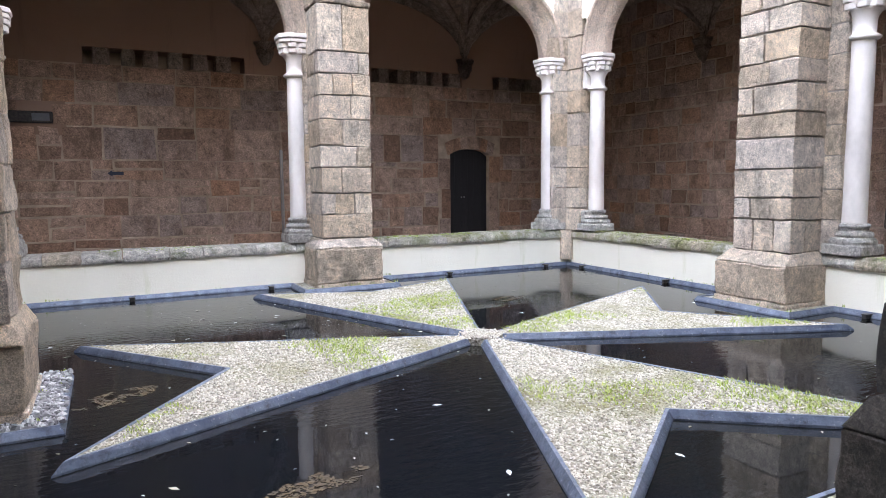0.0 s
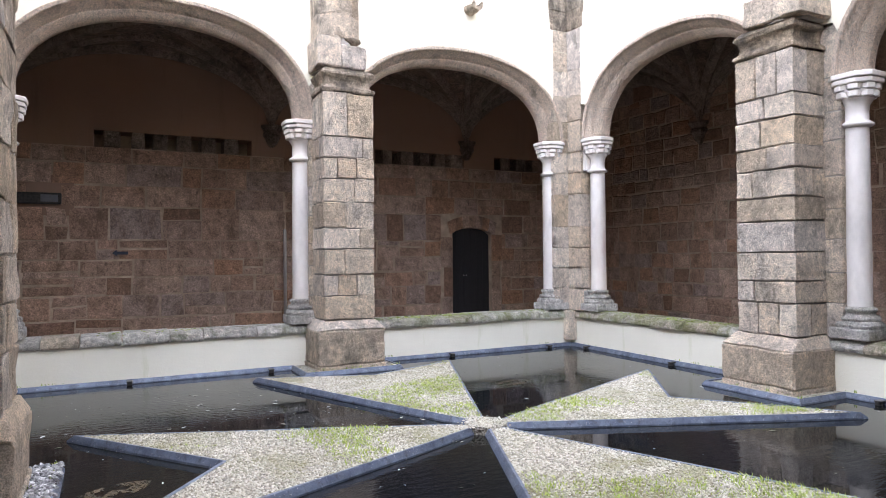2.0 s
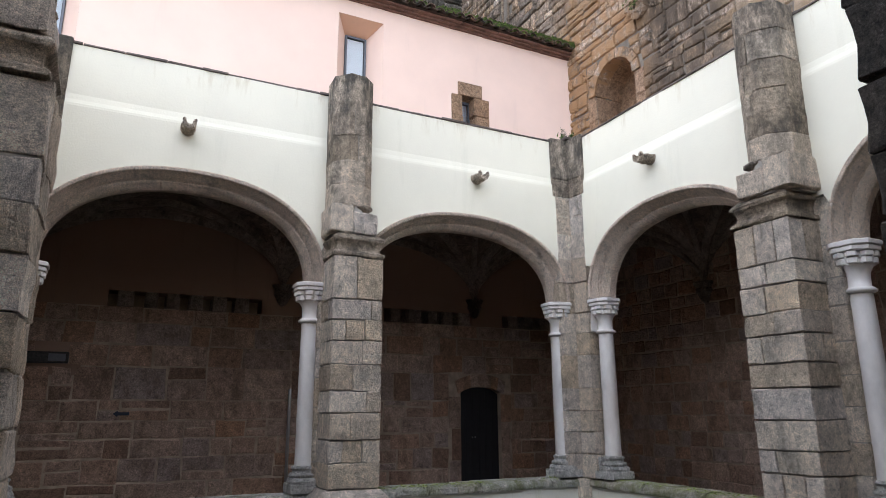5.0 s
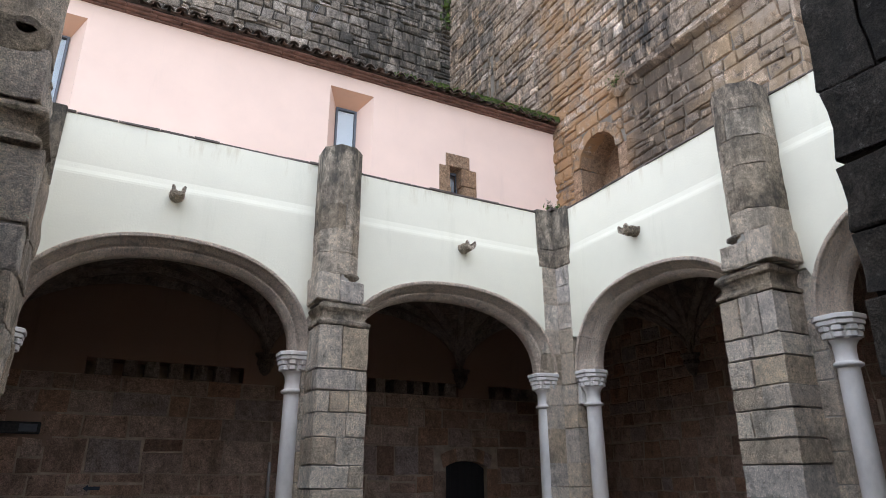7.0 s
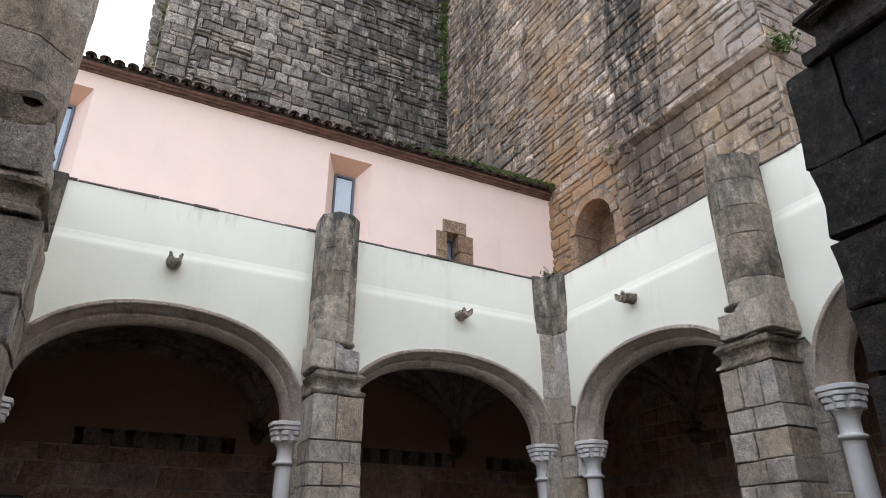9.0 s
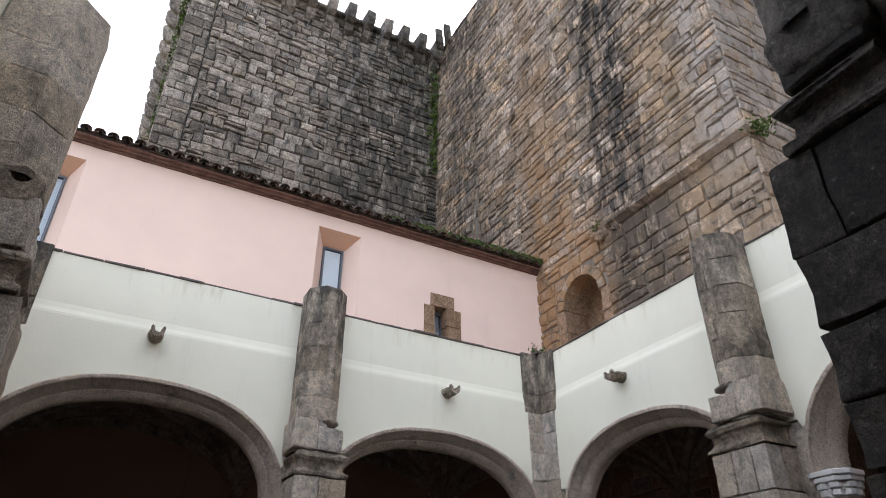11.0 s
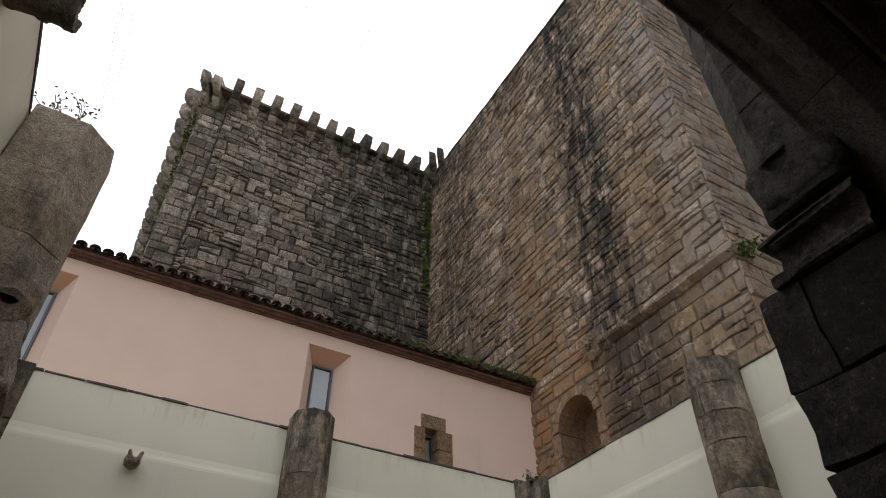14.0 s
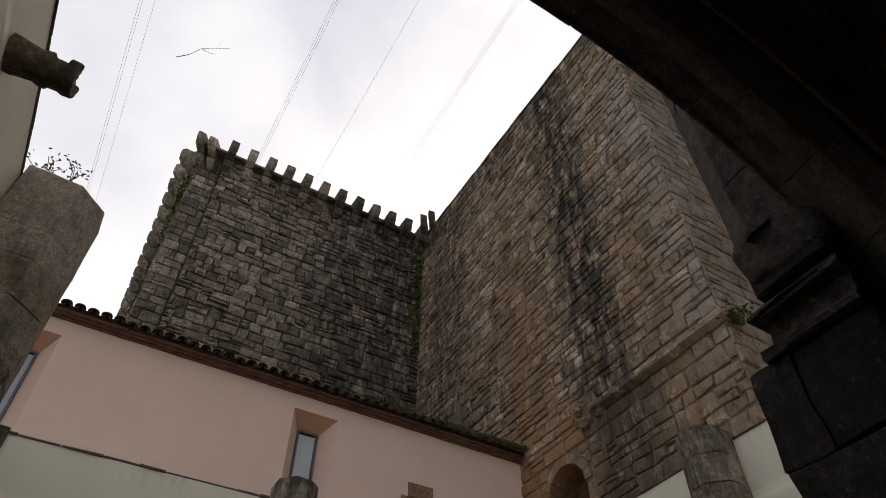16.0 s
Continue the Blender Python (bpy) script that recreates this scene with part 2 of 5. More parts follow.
rib_stone = stone("rib_stone", ((0.36, 0.28, 0.23), (0.30, 0.24, 0.20)), True, (0.09, 0.07, 0.06), 0.4, 40)

m = Mat("white_marble", 0.6)
c = m.mix(0.7, (0.74, 0.695, 0.66), m.ramp(m.noise(3, 6, 0.65, (1, 1, 0.5)), (0.3, 0.62), (0.65, 1.06)), "MULTIPLY")
c = m.mix(m.ramp(m.noise(2.1, 5, 0.6, (1, 1, 0.3)), (0.5, 0.0), (0.72, 0.55)), c, (0.56, 0.44, 0.37))
marble = m.out(c, m.noise(70, 4, 0.6), 0.15, 0.01)

m = Mat("dark_pool_water", 0.025)
m.b.inputs["IOR"].default_value = 1.33
murk = m.mix(m.ramp(m.noise(0.7, 5, 0.6), (0.45, 0.0), (0.75, 0.7)), (0.006, 0.007, 0.009), (0.02, 0.019, 0.012))
ripple = m.math("MULTIPLY", m.noise(9, 3, 0.5, (1.0, 2.6, 1)), m.ramp(m.noise(0.6, 2, 0.5), (0.46, 0.03), (0.6, 1.0)))
water_mat = m.out(murk, ripple, 0.32, 0.01)

m = Mat("blue_grey_lead", 0.5, 0.25)
c = m.mix(m.ramp(m.noise(6, 6, 0.7), (0.35, 0.0), (0.7, 0.8)), (0.07, 0.09, 0.135), (0.20, 0.235, 0.30))
c = m.mix(m.ramp(m.noise(55, 3, 0.7), (0.63, 0.0), (0.72, 0.7)), c, (0.55, 0.56, 0.55))
c = m.mix(m.ramp(m.noise(14, 8, 0.8), (0.5, 0.0), (0.62, 0.7)), c, (0.045, 0.05, 0.06))
lead = m.out(c, m.noise(35, 6, 0.7), 0.6, 0.01)

m = Mat("pale_gravel_bed", 0.95)
c = m.ramp(m.cells(55, "Color"), (0.2, (0.2, 0.18, 0.14)), (0.8, (0.50, 0.465, 0.39)))
c = m.mix(m.ramp(m.noise(1.6, 6, 0.65), (0.52, 0.0), (0.7, 0.75)), c, (0.14, 0.15, 0.045))
gravel_bed = m.out(c, m.cells(55), 0.9, 0.03)
m = Mat("gravel_chips", 0.9)
c = m.ramp(m.random(True), (0.0, (0.20, 0.185, 0.155)), (0.3, (0.42, 0.385, 0.31)), (0.75, (0.64, 0.60, 0.51)), (1.0, (0.22, 0.19, 0.14)))
c = m.mix(m.ramp(m.noise(1.3, 6, 0.7), (0.47, 0.0), (0.66, 0.75)), c, (0.20, 0.19, 0.075))
gravel_chip = m.out(c, m.noise(120, 2), 0.3, 0.01)
m = Mat("grey_gravel_chips", 0.9)
gravel_grey = m.out(m.ramp(m.random(True), (0.0, (0.08, 0.08, 0.085)), (0.6, (0.26, 0.26, 0.26)), (1.0, (0.5, 0.5, 0.49))))
m = Mat("green_weeds", 0.7)
c = m.ramp(m.random(True), (0.0, (0.17, 0.23, 0.035)), (0.6, (0.31, 0.40, 0.07)), (1.0, (0.42, 0.44, 0.11)))
weed_mat = m.out(c)
m = Mat("dark_moss", 0.95)
moss_mat = m.out(m.ramp(m.random(True), (0.0, (0.035, 0.06, 0.015)), (1.0, (0.13, 0.19, 0.04))))
m = Mat("brown_algae", 0.7)
algae_mat = m.out(m.ramp(m.noise(20, 5, 0.7), (0.3, (0.02, 0.014, 0.006)), (0.7, (0.085, 0.052, 0.016))), m.noise(40), 0.6)
m = Mat("terracotta", 0.9)
c = m.ramp(m.random(False), (0.0, (0.10, 0.07, 0.055)), (1.0, (0.20, 0.115, 0.08)))
c = m.mix(m.ramp(m.noise(4, 6, 0.7), (0.42, 0.0), (0.6, 0.9)), c, (0.035, 0.035, 0.028))
tile_mat = m.out(c, m.noise(30, 4), 0.4, 0.01)
m = Mat("red_cornice_brick", 0.9)
c = m.mix(0.8, (0.21, 0.11, 0.085), m.ramp(m.noise(5, 6, 0.7), (0.3, 0.35), (0.7, 1.25)), "MULTIPLY")
brick_mat = m.out(c, m.noise(30, 5), 0.6, 0.02)
m = Mat("slate_cap", 0.9)
cap_mat = m.out(m.ramp(m.noise(9, 5, 0.7), (0.3, (0.055, 0.045, 0.04)), (0.7, (0.16, 0.12, 0.10))), m.noise(40), 0.4, 0.01)
m = Mat("black_painted_wood", 0.55)
door_mat = m.out(m.mix(0.6, (0.014, 0.014, 0.017), m.ramp(m.noise(20, 4, 0.6, (8, 1, 0.4)), (0.3, 0.5), (0.7, 1.4)), "MULTIPLY"), m.noise(30, 4, 0.6, (8, 1, 0.3)), 0.3, 0.005)
m = Mat("brushed_steel", 0.35, 0.9)
steel = m.out((0.45, 0.45, 0.46), m.noise(60, 3), 0.1, 0.002)
m = Mat("dark_iron", 0.6, 0.5)
iron = m.out(m.ramp(m.noise(30, 4), (0.3, (0.02, 0.02, 0.022)), (0.7, (0.06, 0.055, 0.05))), m.noise(60), 0.3, 0.004)
m = Mat("grey_window_frame", 0.5)
frame_mat = m.out(m.mix(0.4, (0.10, 0.11, 0.13), m.ramp(m.noise(18, 4), (0.3, 0.6), (0.7, 1.3)), "MULTIPLY"))
m = Mat("white_blind", 0.6)
blind_mat = m.out(m.mix(0.4, (0.60, 0.64, 0.68), m.ramp(m.noise(3, 4), (0.3, 0.85), (0.7, 1.1)), "MULTIPLY"))
m = Mat("window_glass", 0.03)
m.b.inputs["Transmission Weight"].default_value = 1.0
glass_mat = m.out((0.92, 0.95, 0.96))
m = Mat("blue_sign_paint", 0.5)
sign_mat = m.out(m.mix(0.3, (0.02, 0.028, 0.055), m.ramp(m.noise(30, 3), (0.3, 0.7), (0.7, 1.3)), "MULTIPLY"))
m = Mat("floor_slabs", 0.8)
floor_mat = m.out(m.ramp(m.noise(2.5, 7, 0.65), (0.3, (0.30, 0.255, 0.21)), (0.7, (0.44, 0.385, 0.32))), m.noise(30, 5), 0.4, 0.01)
m = Mat("net_cord", 0.9)
cord_mat = m.out((0.55, 0.57, 0.60))
m = Mat("dry_twig", 0.9)
twig_mat = m.out(m.ramp(m.noise(40), (0.3, (0.10, 0.075, 0.05)), (0.7, (0.22, 0.17, 0.12))))
m = Mat("earth", 0.95)
earth_mat = m.out(m.ramp(m.noise(0.6, 7), (0.3, (0.07, 0.075, 0.035)), (0.7, (0.17, 0.14, 0.09))), m.noise(8, 6), 0.6, 0.05)

# ---------------------------------------------------------------- mesh helpers


def part(name, bm, material, parent=None, label="", smooth=False):
    me = bpy.data.meshes.new(name)
    bmesh.ops.recalc_face_normals(bm, faces=bm.faces)
    bm.to_mesh(me)
    bm.free()
    me.materials.append(material)
    if smooth:
        me.shade_smooth()
    ob = new(name, me)
    if parent is not None:
        ob.parent = parent
        if label:
            ob["label"] = label
    return ob


def raw(name, verts, faces, material, parent=None, smooth=False):
    me = bpy.data.meshes.new(name)
    me.from_pydata([tuple(v) for v in verts], [], faces)
    me.materials.append(material)
    if smooth:
        me.shade_smooth()
    ob = new(name, me)
    ob.parent = parent
    return ob


def box(bm, x0, x1, y0, y1, z0, z1, bevel=0.0, f=None):
    vs = []
    for z in (z0, z1):
        for x, y in ((x0, y0), (x1, y0), (x1, y1), (x0, y1)):
            p = Vector((x, y, z))
            vs.append(bm.verts.new(f(p) if f else p))
    fs = [bm.faces.new([vs[i] for i in q]) for q in ((3, 2, 1, 0), (4, 5, 6, 7), (0, 1, 5, 4), (1, 2, 6, 5), (2, 3, 7, 6), (3, 0, 4, 7))]
    if bevel:
        es = {e for q in fs for e in q.edges}
        bmesh.ops.bevel(bm, geom=list(es), offset=bevel, segments=1, affect="EDGES")


def prism(bm, poly, z0, z1, f=None, bevel=0.0, top=None):
    """A vertical prism over the plan polygon; top: another polygon for its upper face."""
    top = top or poly
    lo = [bm.verts.new(f(Vector((x, y, z0))) if f else (x, y, z0)) for x, y in poly]
    hi = [bm.verts.new(f(Vector((x, y, z1))) if f else (x, y, z1)) for x, y in top]
    n = len(poly)
    fs = [bm.faces.new(lo[::-1]), bm.faces.new(hi)]
    fs += [bm.faces.new((lo[i], lo[(i + 1) % n], hi[(i + 1) % n], hi[i])) for i in range(n)]
    if bevel:
        es = {e for q in fs for e in q.edges}
        bmesh.ops.bevel(bm, geom=list(es), offset=bevel, segments=1, affect="EDGES")


def lathe(bm, profile, cx, cy, n=20, f=None, square=0.0):
    """Turns (radius, z) pairs about an upright axis; square > 0 makes it squarish."""
    rings = []
    for r, z in profile:
        ring = []
        for i in range(n):
            a = 2 * math.pi * (i + 0.5) / n
            k = r / max(abs(math.cos(a)), abs(math.sin(a))) * square + r * (1 - square)
            p = Vector((cx + k * math.cos(a), cy + k * math.sin(a), z))
            ring.append(bm.verts.new(f(p) if f else p))
        rings.append(ring)
    for a, b in zip(rings, rings[1:]):
        for i in range(n):
            bm.faces.new((a[i], a[(i + 1) % n], b[(i + 1) % n], b[i]))
    bm.faces.new(rings[0][::-1])
    bm.faces.new(rings[-1])


def clip(poly, u0, u1):
    """The part of a convex plan polygon between two values of u."""
    for lim, s in ((u0, 1), (u1, -1)):
        res = []
        for (a, b), (c, d) in zip(poly, poly[1:] + poly[:1]):
            ia, ic = s * (a - lim) >= 0, s * (c - lim) >= 0
            if ia:
                res.append((a, b))
            if ia != ic:
                t = (lim - a) / (c - a)
                res.append((lim, b + t * (d - b)))
        poly = res
        if len(poly) < 3:
            return []
    return poly


def jitter(bm, amount):
    for v in bm.verts:
        v.co += Vector((random.uniform(-1, 1), random.uniform(-1, 1), random.uniform(-1, 1))) * amount


def rough_block(name, poly, z0, z1, f, material, parent, bevel=0.014, wobble=0.005, top=None, lumps=0.0):
    if top is None:
        near = 3.0 * bevel
        poly = [p for i, p in enumerate(poly) if math.dist(p, poly[i - 1]) > near]
    if len(poly) < 3:
        return None
    bm = bmesh.new()
    prism(bm, poly, z0, z1, f, bevel, top)
    jitter(bm, wobble)
    if lumps:
        bmesh.ops.triangulate(bm, faces=[q for q in bm.faces if len(q.verts) > 4])
        bmesh.ops.subdivide_edges(bm, edges=[e for e in bm.edges if e.calc_length() > 0.09], cuts=3, use_grid_fill=True)
        for v in bm.verts:
            q = v.co * 7.0
            v.co += Vector((noise.noise(q), noise.noise(q + Vector((31, 0, 0))), noise.noise(q + Vector((0, 47, 0))))) * lumps
    return part(name, bm, material, parent)


def structure(name, label, category):
    return tagged(new(name), label, category, kind="structure")


# ---------------------------------------------------------------- the plan
LX, LY = 7.29, 7.20          # the court, from wall to wall
TOP = 5.57                   # top of the white walls
WATER = -0.02
FLOOR = -0.30
THICK = 0.34                 # arcade wall
NB, EB, WB, SB = 3.80, 3.15, -10.4, -10.5   # back walls of the galleries


def side_frame(o, u, out):
    o, u, out = Vector(o), Vector(u), Vector(out)

    def f(p):
        return o + u * p[0] + out * p[1] + Vector((0, 0, p[2]))
    return f


fN = side_frame((0, 0, 0), (-1, 0, 0), (0, -1, 0))
fE = side_frame((0, 0, 0), (0, -1, 0), (-1, 0, 0))
fW = side_frame((-LX, 0, 0), (0, -1, 0), (1, 0, 0))
fS = side_frame((0, -LY, 0), (-1, 0, 0), (0, 1, 0))
# name, frame, length, pillar, arches (centre, half span to the column's axis, crown), base depth
SIDES = (
    ("north", fN, LX, 3.61, ((1.80, 1.56, 4.17), (5.565, 1.545, 4.24)), 0.57, 0.63, 0.57),
    ("east", fE, LY, 3.60, ((1.89, 1.44, 4.17), (5.63, 1.49, 4.20)), 0.60, 0.69, 0.51),
    ("west", fW, LY, 3.58, ((1.80, 1.47, 4.17), (5.48, 1.49, 4.20)), 0.72, 0.86, 0.54),
    ("south", fS, LX, 3.60, ((1.73, 1.49, 4.17), (5.43, 1.66, 4.46)), 0.60, 0.80, 0.55),
)
# half width and depth of each pillar's shaft; half width, depth, chamfer and offset of its upper part; top
PILLARS = {
    "north": (0.315, 0.47, 0.265, 0.44, 0.165, 0.06, 5.72),
    "east": (0.325, 0.44, 0.275, 0.44, 0.175, 0.10, 5.68),
    "west": (0.335, 0.66, 0.33, 0.565, 0.21, 0.0, 5.66),
    "south": (0.34, 0.52, 0.32, 0.42, 0.165, 0.0, 5.70),
}
SPRING = 3.0
COL_D = -0.16                # the columns' axis, behind the wall face


def arch_point(c, half, crown, r, s):
    """A point of a basket arch: r 0 at the soffit, 1 at the outer edge; s from 0 to 1 along it."""
    a = (half - 0.075) + 0.195 * r
    b = (crown - 0.215 - SPRING) + 0.215 * r
    th = math.pi * s
    co, si = math.cos(th), math.sin(th)
    e = 2 / 2.25
    return c + a * math.copysign(abs(co) ** e, co), SPRING + b * abs(si) ** e


ARCH_PROFILE = ((0.02, 1.0), (0.036, 0.97), (0.034, 0.80), (0.022, 0.755), (-0.002, 0.745), (-0.03, 0.66), (-0.075, 0.52), (-0.125, 0.43), (-0.137, 0.39), (-0.128, 0.345), (-0.15, 0.24), (-0.19, 0.10), (-0.235, 0.0), (-0.34, 0.03), (-0.34, 1.0))


def arch(f, c, half, crown, name):
    ring = structure(name, "moulded granite arch of weathered voussoirs", "arch")
    n, sub = 9, 6
    cuts = [0.0]
    for i in range(1, n):
        cuts.append((i + random.uniform(-0.18, 0.18)) / n)
    cuts.append(1.0)
    for a, b in zip(cuts, cuts[1:]):
        verts, faces = [], []
        k = len(ARCH_PROFILE)
        lean = random.uniform(-0.004, 0.004)
        chip = [random.uniform(-0.012, 0.012) for _ in range(sub + 1)]
        for j in range(sub + 1):
            s = a + (b - a) * j / sub
            s = min(max(s, a + 0.0005), b - 0.0005)
            for d, r in ARCH_PROFILE:
                u, z = arch_point(c, half, crown, r + (chip[j] if 0.7 < r < 0.98 else 0), s)
                verts.append(f((u, d + lean, z)))
        for j in range(sub):
            for i in range(k):
                p, q = j * k + i, j * k + (i + 1) % k
                faces.append((p, q, q + k, p + k))
        faces.append(tuple(range(k)))
        faces.append(tuple(range(sub * k + k - 1, sub * k - 1, -1)))
        # south voussoirs carry their shade in the stone colour
        raw("voussoir", verts, faces, arch_shade_granite if "south" in name else granite_island, ring)


def outer_z(arches, u):
    """Height of the arches' outer edge at u, or None beside them."""
    for c, half, crown in arches:
        a, b = half - 0.11 + 0.2, crown - SPRING - 0.03
        q = abs(u - c) / a
        if q < 1:
            return SPRING + b * (1 - q ** 2.25) ** (1 / 2.25)
    return None


def white_wall(name, f, length, arches):
    """White wall over the arches, with its shoulder and slate cap."""
    wall = structure("wall_" + name, "limewashed white wall over stone arches, sloped shoulder, stained", "wall")
    bm = bmesh.new()
    us = sorted({round(i * 0.06, 3) for i in range(int(length / 0.06) + 1)} | {length})
    prof_hi = ((-0.0, 4.80), (-0.004, 4.83), (-0.018, 4.88), (-0.03, 4.95), (-0.034, TOP))
    cols = []
    for u in us:
        z0 = outer_z(arches, u)
        z0 = 3.52 if z0 is None else max(z0, 3.40)
        zz = [(0.0, z0), (0.0, (z0 + 4.83) / 2)] + list(prof_hi) + [(-THICK, TOP), (-THICK, z0)]
        wob = 0.006 * noise.noise(Vector((u * 0.9, 0, len(name))))
        cols.append([bm.verts.new(f((u, d + (wob if d > -0.1 else 0), z))) for d, z in zz])
    k = len(cols[0])
    for a, b in zip(cols, cols[1:]):
        for i in range(k):
            bm.faces.new((a[i], a[(i + 1) % k], b[(i + 1) % k], b[i]))
    bm.faces.new(cols[0])
    bm.faces.new(cols[-1][::-1])
    part("plaster", bm, white_plaster, wall)
    u = 0.0
    while u < length - 0.05:
        w = min(random.uniform(0.28, 0.5), length - u)
        bm = bmesh.new()
        box(bm, u + 0.004, u + w - 0.004, -THICK - 0.02, random.uniform(-0.035, -0.005), TOP + 0.001, TOP + random.uniform(0.022, 0.034), 0.004, f)
        jitter(bm, 0.004)
        part("cap_slab", bm, cap_mat, wall)
        u += w


def courses(z0, z1, lo, hi):
    zs = [z0]
    while zs[-1] < z1 - lo * 1.3:
        zs.append(zs[-1] + random.uniform(lo, hi))
    zs[-1] = z1
    return list(zip(zs, zs[1:]))


def pier(name, f, u0, u1, z0, z1):
    """Coursed stone jamb between two columns, within the wall's thickness."""
    ob = structure("jamb_" + name, "grey granite jamb of the arcade, coursed blocks", "pier")
    bm = bmesh.new()
    box(bm, u0 + 0.01, u1 - 0.01, -THICK + 0.01, -0.018, z0, z1, 0, f)
    part("core", bm, mortar_pale, ob)
    for a, b in courses(z0, z1, 0.26, 0.40):
        cut = random.uniform(0.3, 0.7) * (u1 - u0) + u0
        for p, q in ((u0, cut), (cut, u1)):
            if q - p > 0.05:
                rough_block("stone_block", [(p, -THICK), (q, -THICK), (q, -0.012), (p, -0.012)], a + 0.004, b - 0.004, f, granite, ob, 0.008, 0.003)


def octagon(h, d, ch):
    return [(-h, -0.02), (h, -0.02), (h, d - ch), (h - ch, d), (-h + ch, d), (-h, d - ch)]


def pillar(name, f0, u, base_d):
    """Buttress pillar: rough base, square shaft, weathered moulding, half-octagonal top."""
    ob = tagged(new("buttress_pillar"), "weathered granite buttress pillar with moulded ledge and faceted top", "pillar", "buttress pillars of the court")
    H, D, h2, d2, ch, off, tip = PILLARS[name]
    # the south pillar takes the copy with shade painted into its tones
    plain_, dark_ = (pillar_shade_granite, pillar_shade_granite) if name == "south" else (granite, granite_dark)
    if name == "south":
        tagged(ob, "lichened granite buttress pillar, shade put into its darker colour, with moulded ledge")

    def f(p):
        return f0((u + p[0], p[1], p[2]))

    def f2(p):
        return f0((u + off + p[0], p[1], p[2]))

    def rect_of(h, d):
        return [(-h, -0.02), (h, -0.02), (h, d), (-h, d)]

    rect = rect_of(H, D)
    bw = H + (0.10 if name == "north" else 0.075)
    rise = 0.05 if name == "north" else 0.0
    DL = D - {"south": 0.11, "west": 0.03}.get(name, 0.0)      # depth of the ledge
    base, base_top, mid = rect_of(bw, base_d), rect_of(H + 0.012, D + 0.012), rect_of(bw - 0.004, base_d - 0.004)
    bm = bmesh.new()
    prism(bm, rect_of(H - 0.026, D - 0.028), 0.3, 3.26, f)
    prism(bm, octagon(h2 - 0.016, d2 - 0.016, ch), 3.55, tip - 0.1, f2)
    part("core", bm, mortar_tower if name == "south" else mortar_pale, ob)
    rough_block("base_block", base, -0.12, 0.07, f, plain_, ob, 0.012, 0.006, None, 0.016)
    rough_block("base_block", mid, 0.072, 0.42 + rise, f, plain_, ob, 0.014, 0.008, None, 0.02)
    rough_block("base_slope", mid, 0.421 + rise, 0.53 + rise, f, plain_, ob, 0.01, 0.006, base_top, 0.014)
    rough = 0.018 if name in ("south", "west") else 0.010
    left = True
    for a, b in courses(0.535 + rise, 3.27, 0.21, 0.33):
        cut = random.uniform(0.0, 0.17) * (1 if left else -1)
        left = not left
        pick = random.random()
        segs = [(-H, cut), (cut, H)] if pick < 0.72 else [(-H, H)]
        if pick > 0.86:
            segs = [(-H, -0.09), (-0.09, 0.14), (0.14, H)]
        for p, q in segs:
            dd = random.uniform(-0.004, 0.008)
            poly = [(x, y + (dd if y > 0 else 0)) for x, y in clip(rect, p + 0.006, q - 0.006)]
            # depth joint on the pillar's sides
            cutd = random.uniform(0.35, 0.65) * D
            front = [(x, max(y, cutd + 0.002)) for x, y in poly]
            rear = [(x, min(y, cutd - 0.002)) for x, y in poly]
            for blk in ((front, rear) if random.random() < 0.5 else (poly,)):
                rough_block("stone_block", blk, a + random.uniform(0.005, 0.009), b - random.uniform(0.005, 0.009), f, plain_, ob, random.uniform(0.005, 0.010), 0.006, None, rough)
    # moulded ledge
    bm = bmesh.new()
    steps = ((0.006, 3.272), (0.016, 3.285), (0.014, 3.315), (-0.012, 3.33), (-0.034, 3.355), (-0.04, 3.40), (-0.028, 3.44), (0.0, 3.472), (0.008, 3.487), (0.008, 3.505), (-0.05, 3.565))
    rings = [[bm.verts.new(f((x, y, z))) for x, y in ((-H - g, -0.02), (-H - g, D * 0.5), (-H - g, DL + g), (-0.1, DL + g), (0.1, DL + g), (H + g, DL + g), (H + g, D * 0.5), (H + g, -0.02))] for g, z in steps]
    for p, q in zip(rings, rings[1:]):
        for i in range(7):
            bm.faces.new((p[i], p[i + 1], q[i + 1], q[i]))
    bm.faces.new(rings[0])
    bm.faces.new(rings[-1][::-1])
    jitter(bm, 0.007)
    part("moulded_ledge", bm, dark_, ob)
    # block under the upper shaft, its corners broken away
    h3, d3 = (H + h2) / 2 + 0.01, (0.36 if name == "south" else max(d2 + 0.02, DL - 0.05))
    for p, q, z1 in ((-h3, 0.02, 3.84), (0.02, h3, 3.92)):
        rough_block("stone_block", clip(rect_of(h3, d3), p + 0.003, q - 0.003), 3.567, z1, f2, plain_, ob, 0.016, 0.008, None, 0.016)
    for x, s in ((-0.13, 0.13), (0.1, 0.15)):
        bm = bmesh.new()
        bmesh.ops.create_icosphere(bm, subdivisions=2, radius=1)
        for v in bm.verts:
            n = noise.noise(v.co * 2 + Vector((x * 9, u, 0))) * 0.3
            v.co = f2((x + v.co.x * s * (1 + n), d2 - 0.09 + v.co.y * 0.11 * (1 + n), 3.91 + v.co.z * 0.05 * (1 + n)))
        part("worn_carving", bm, dark_, ob)
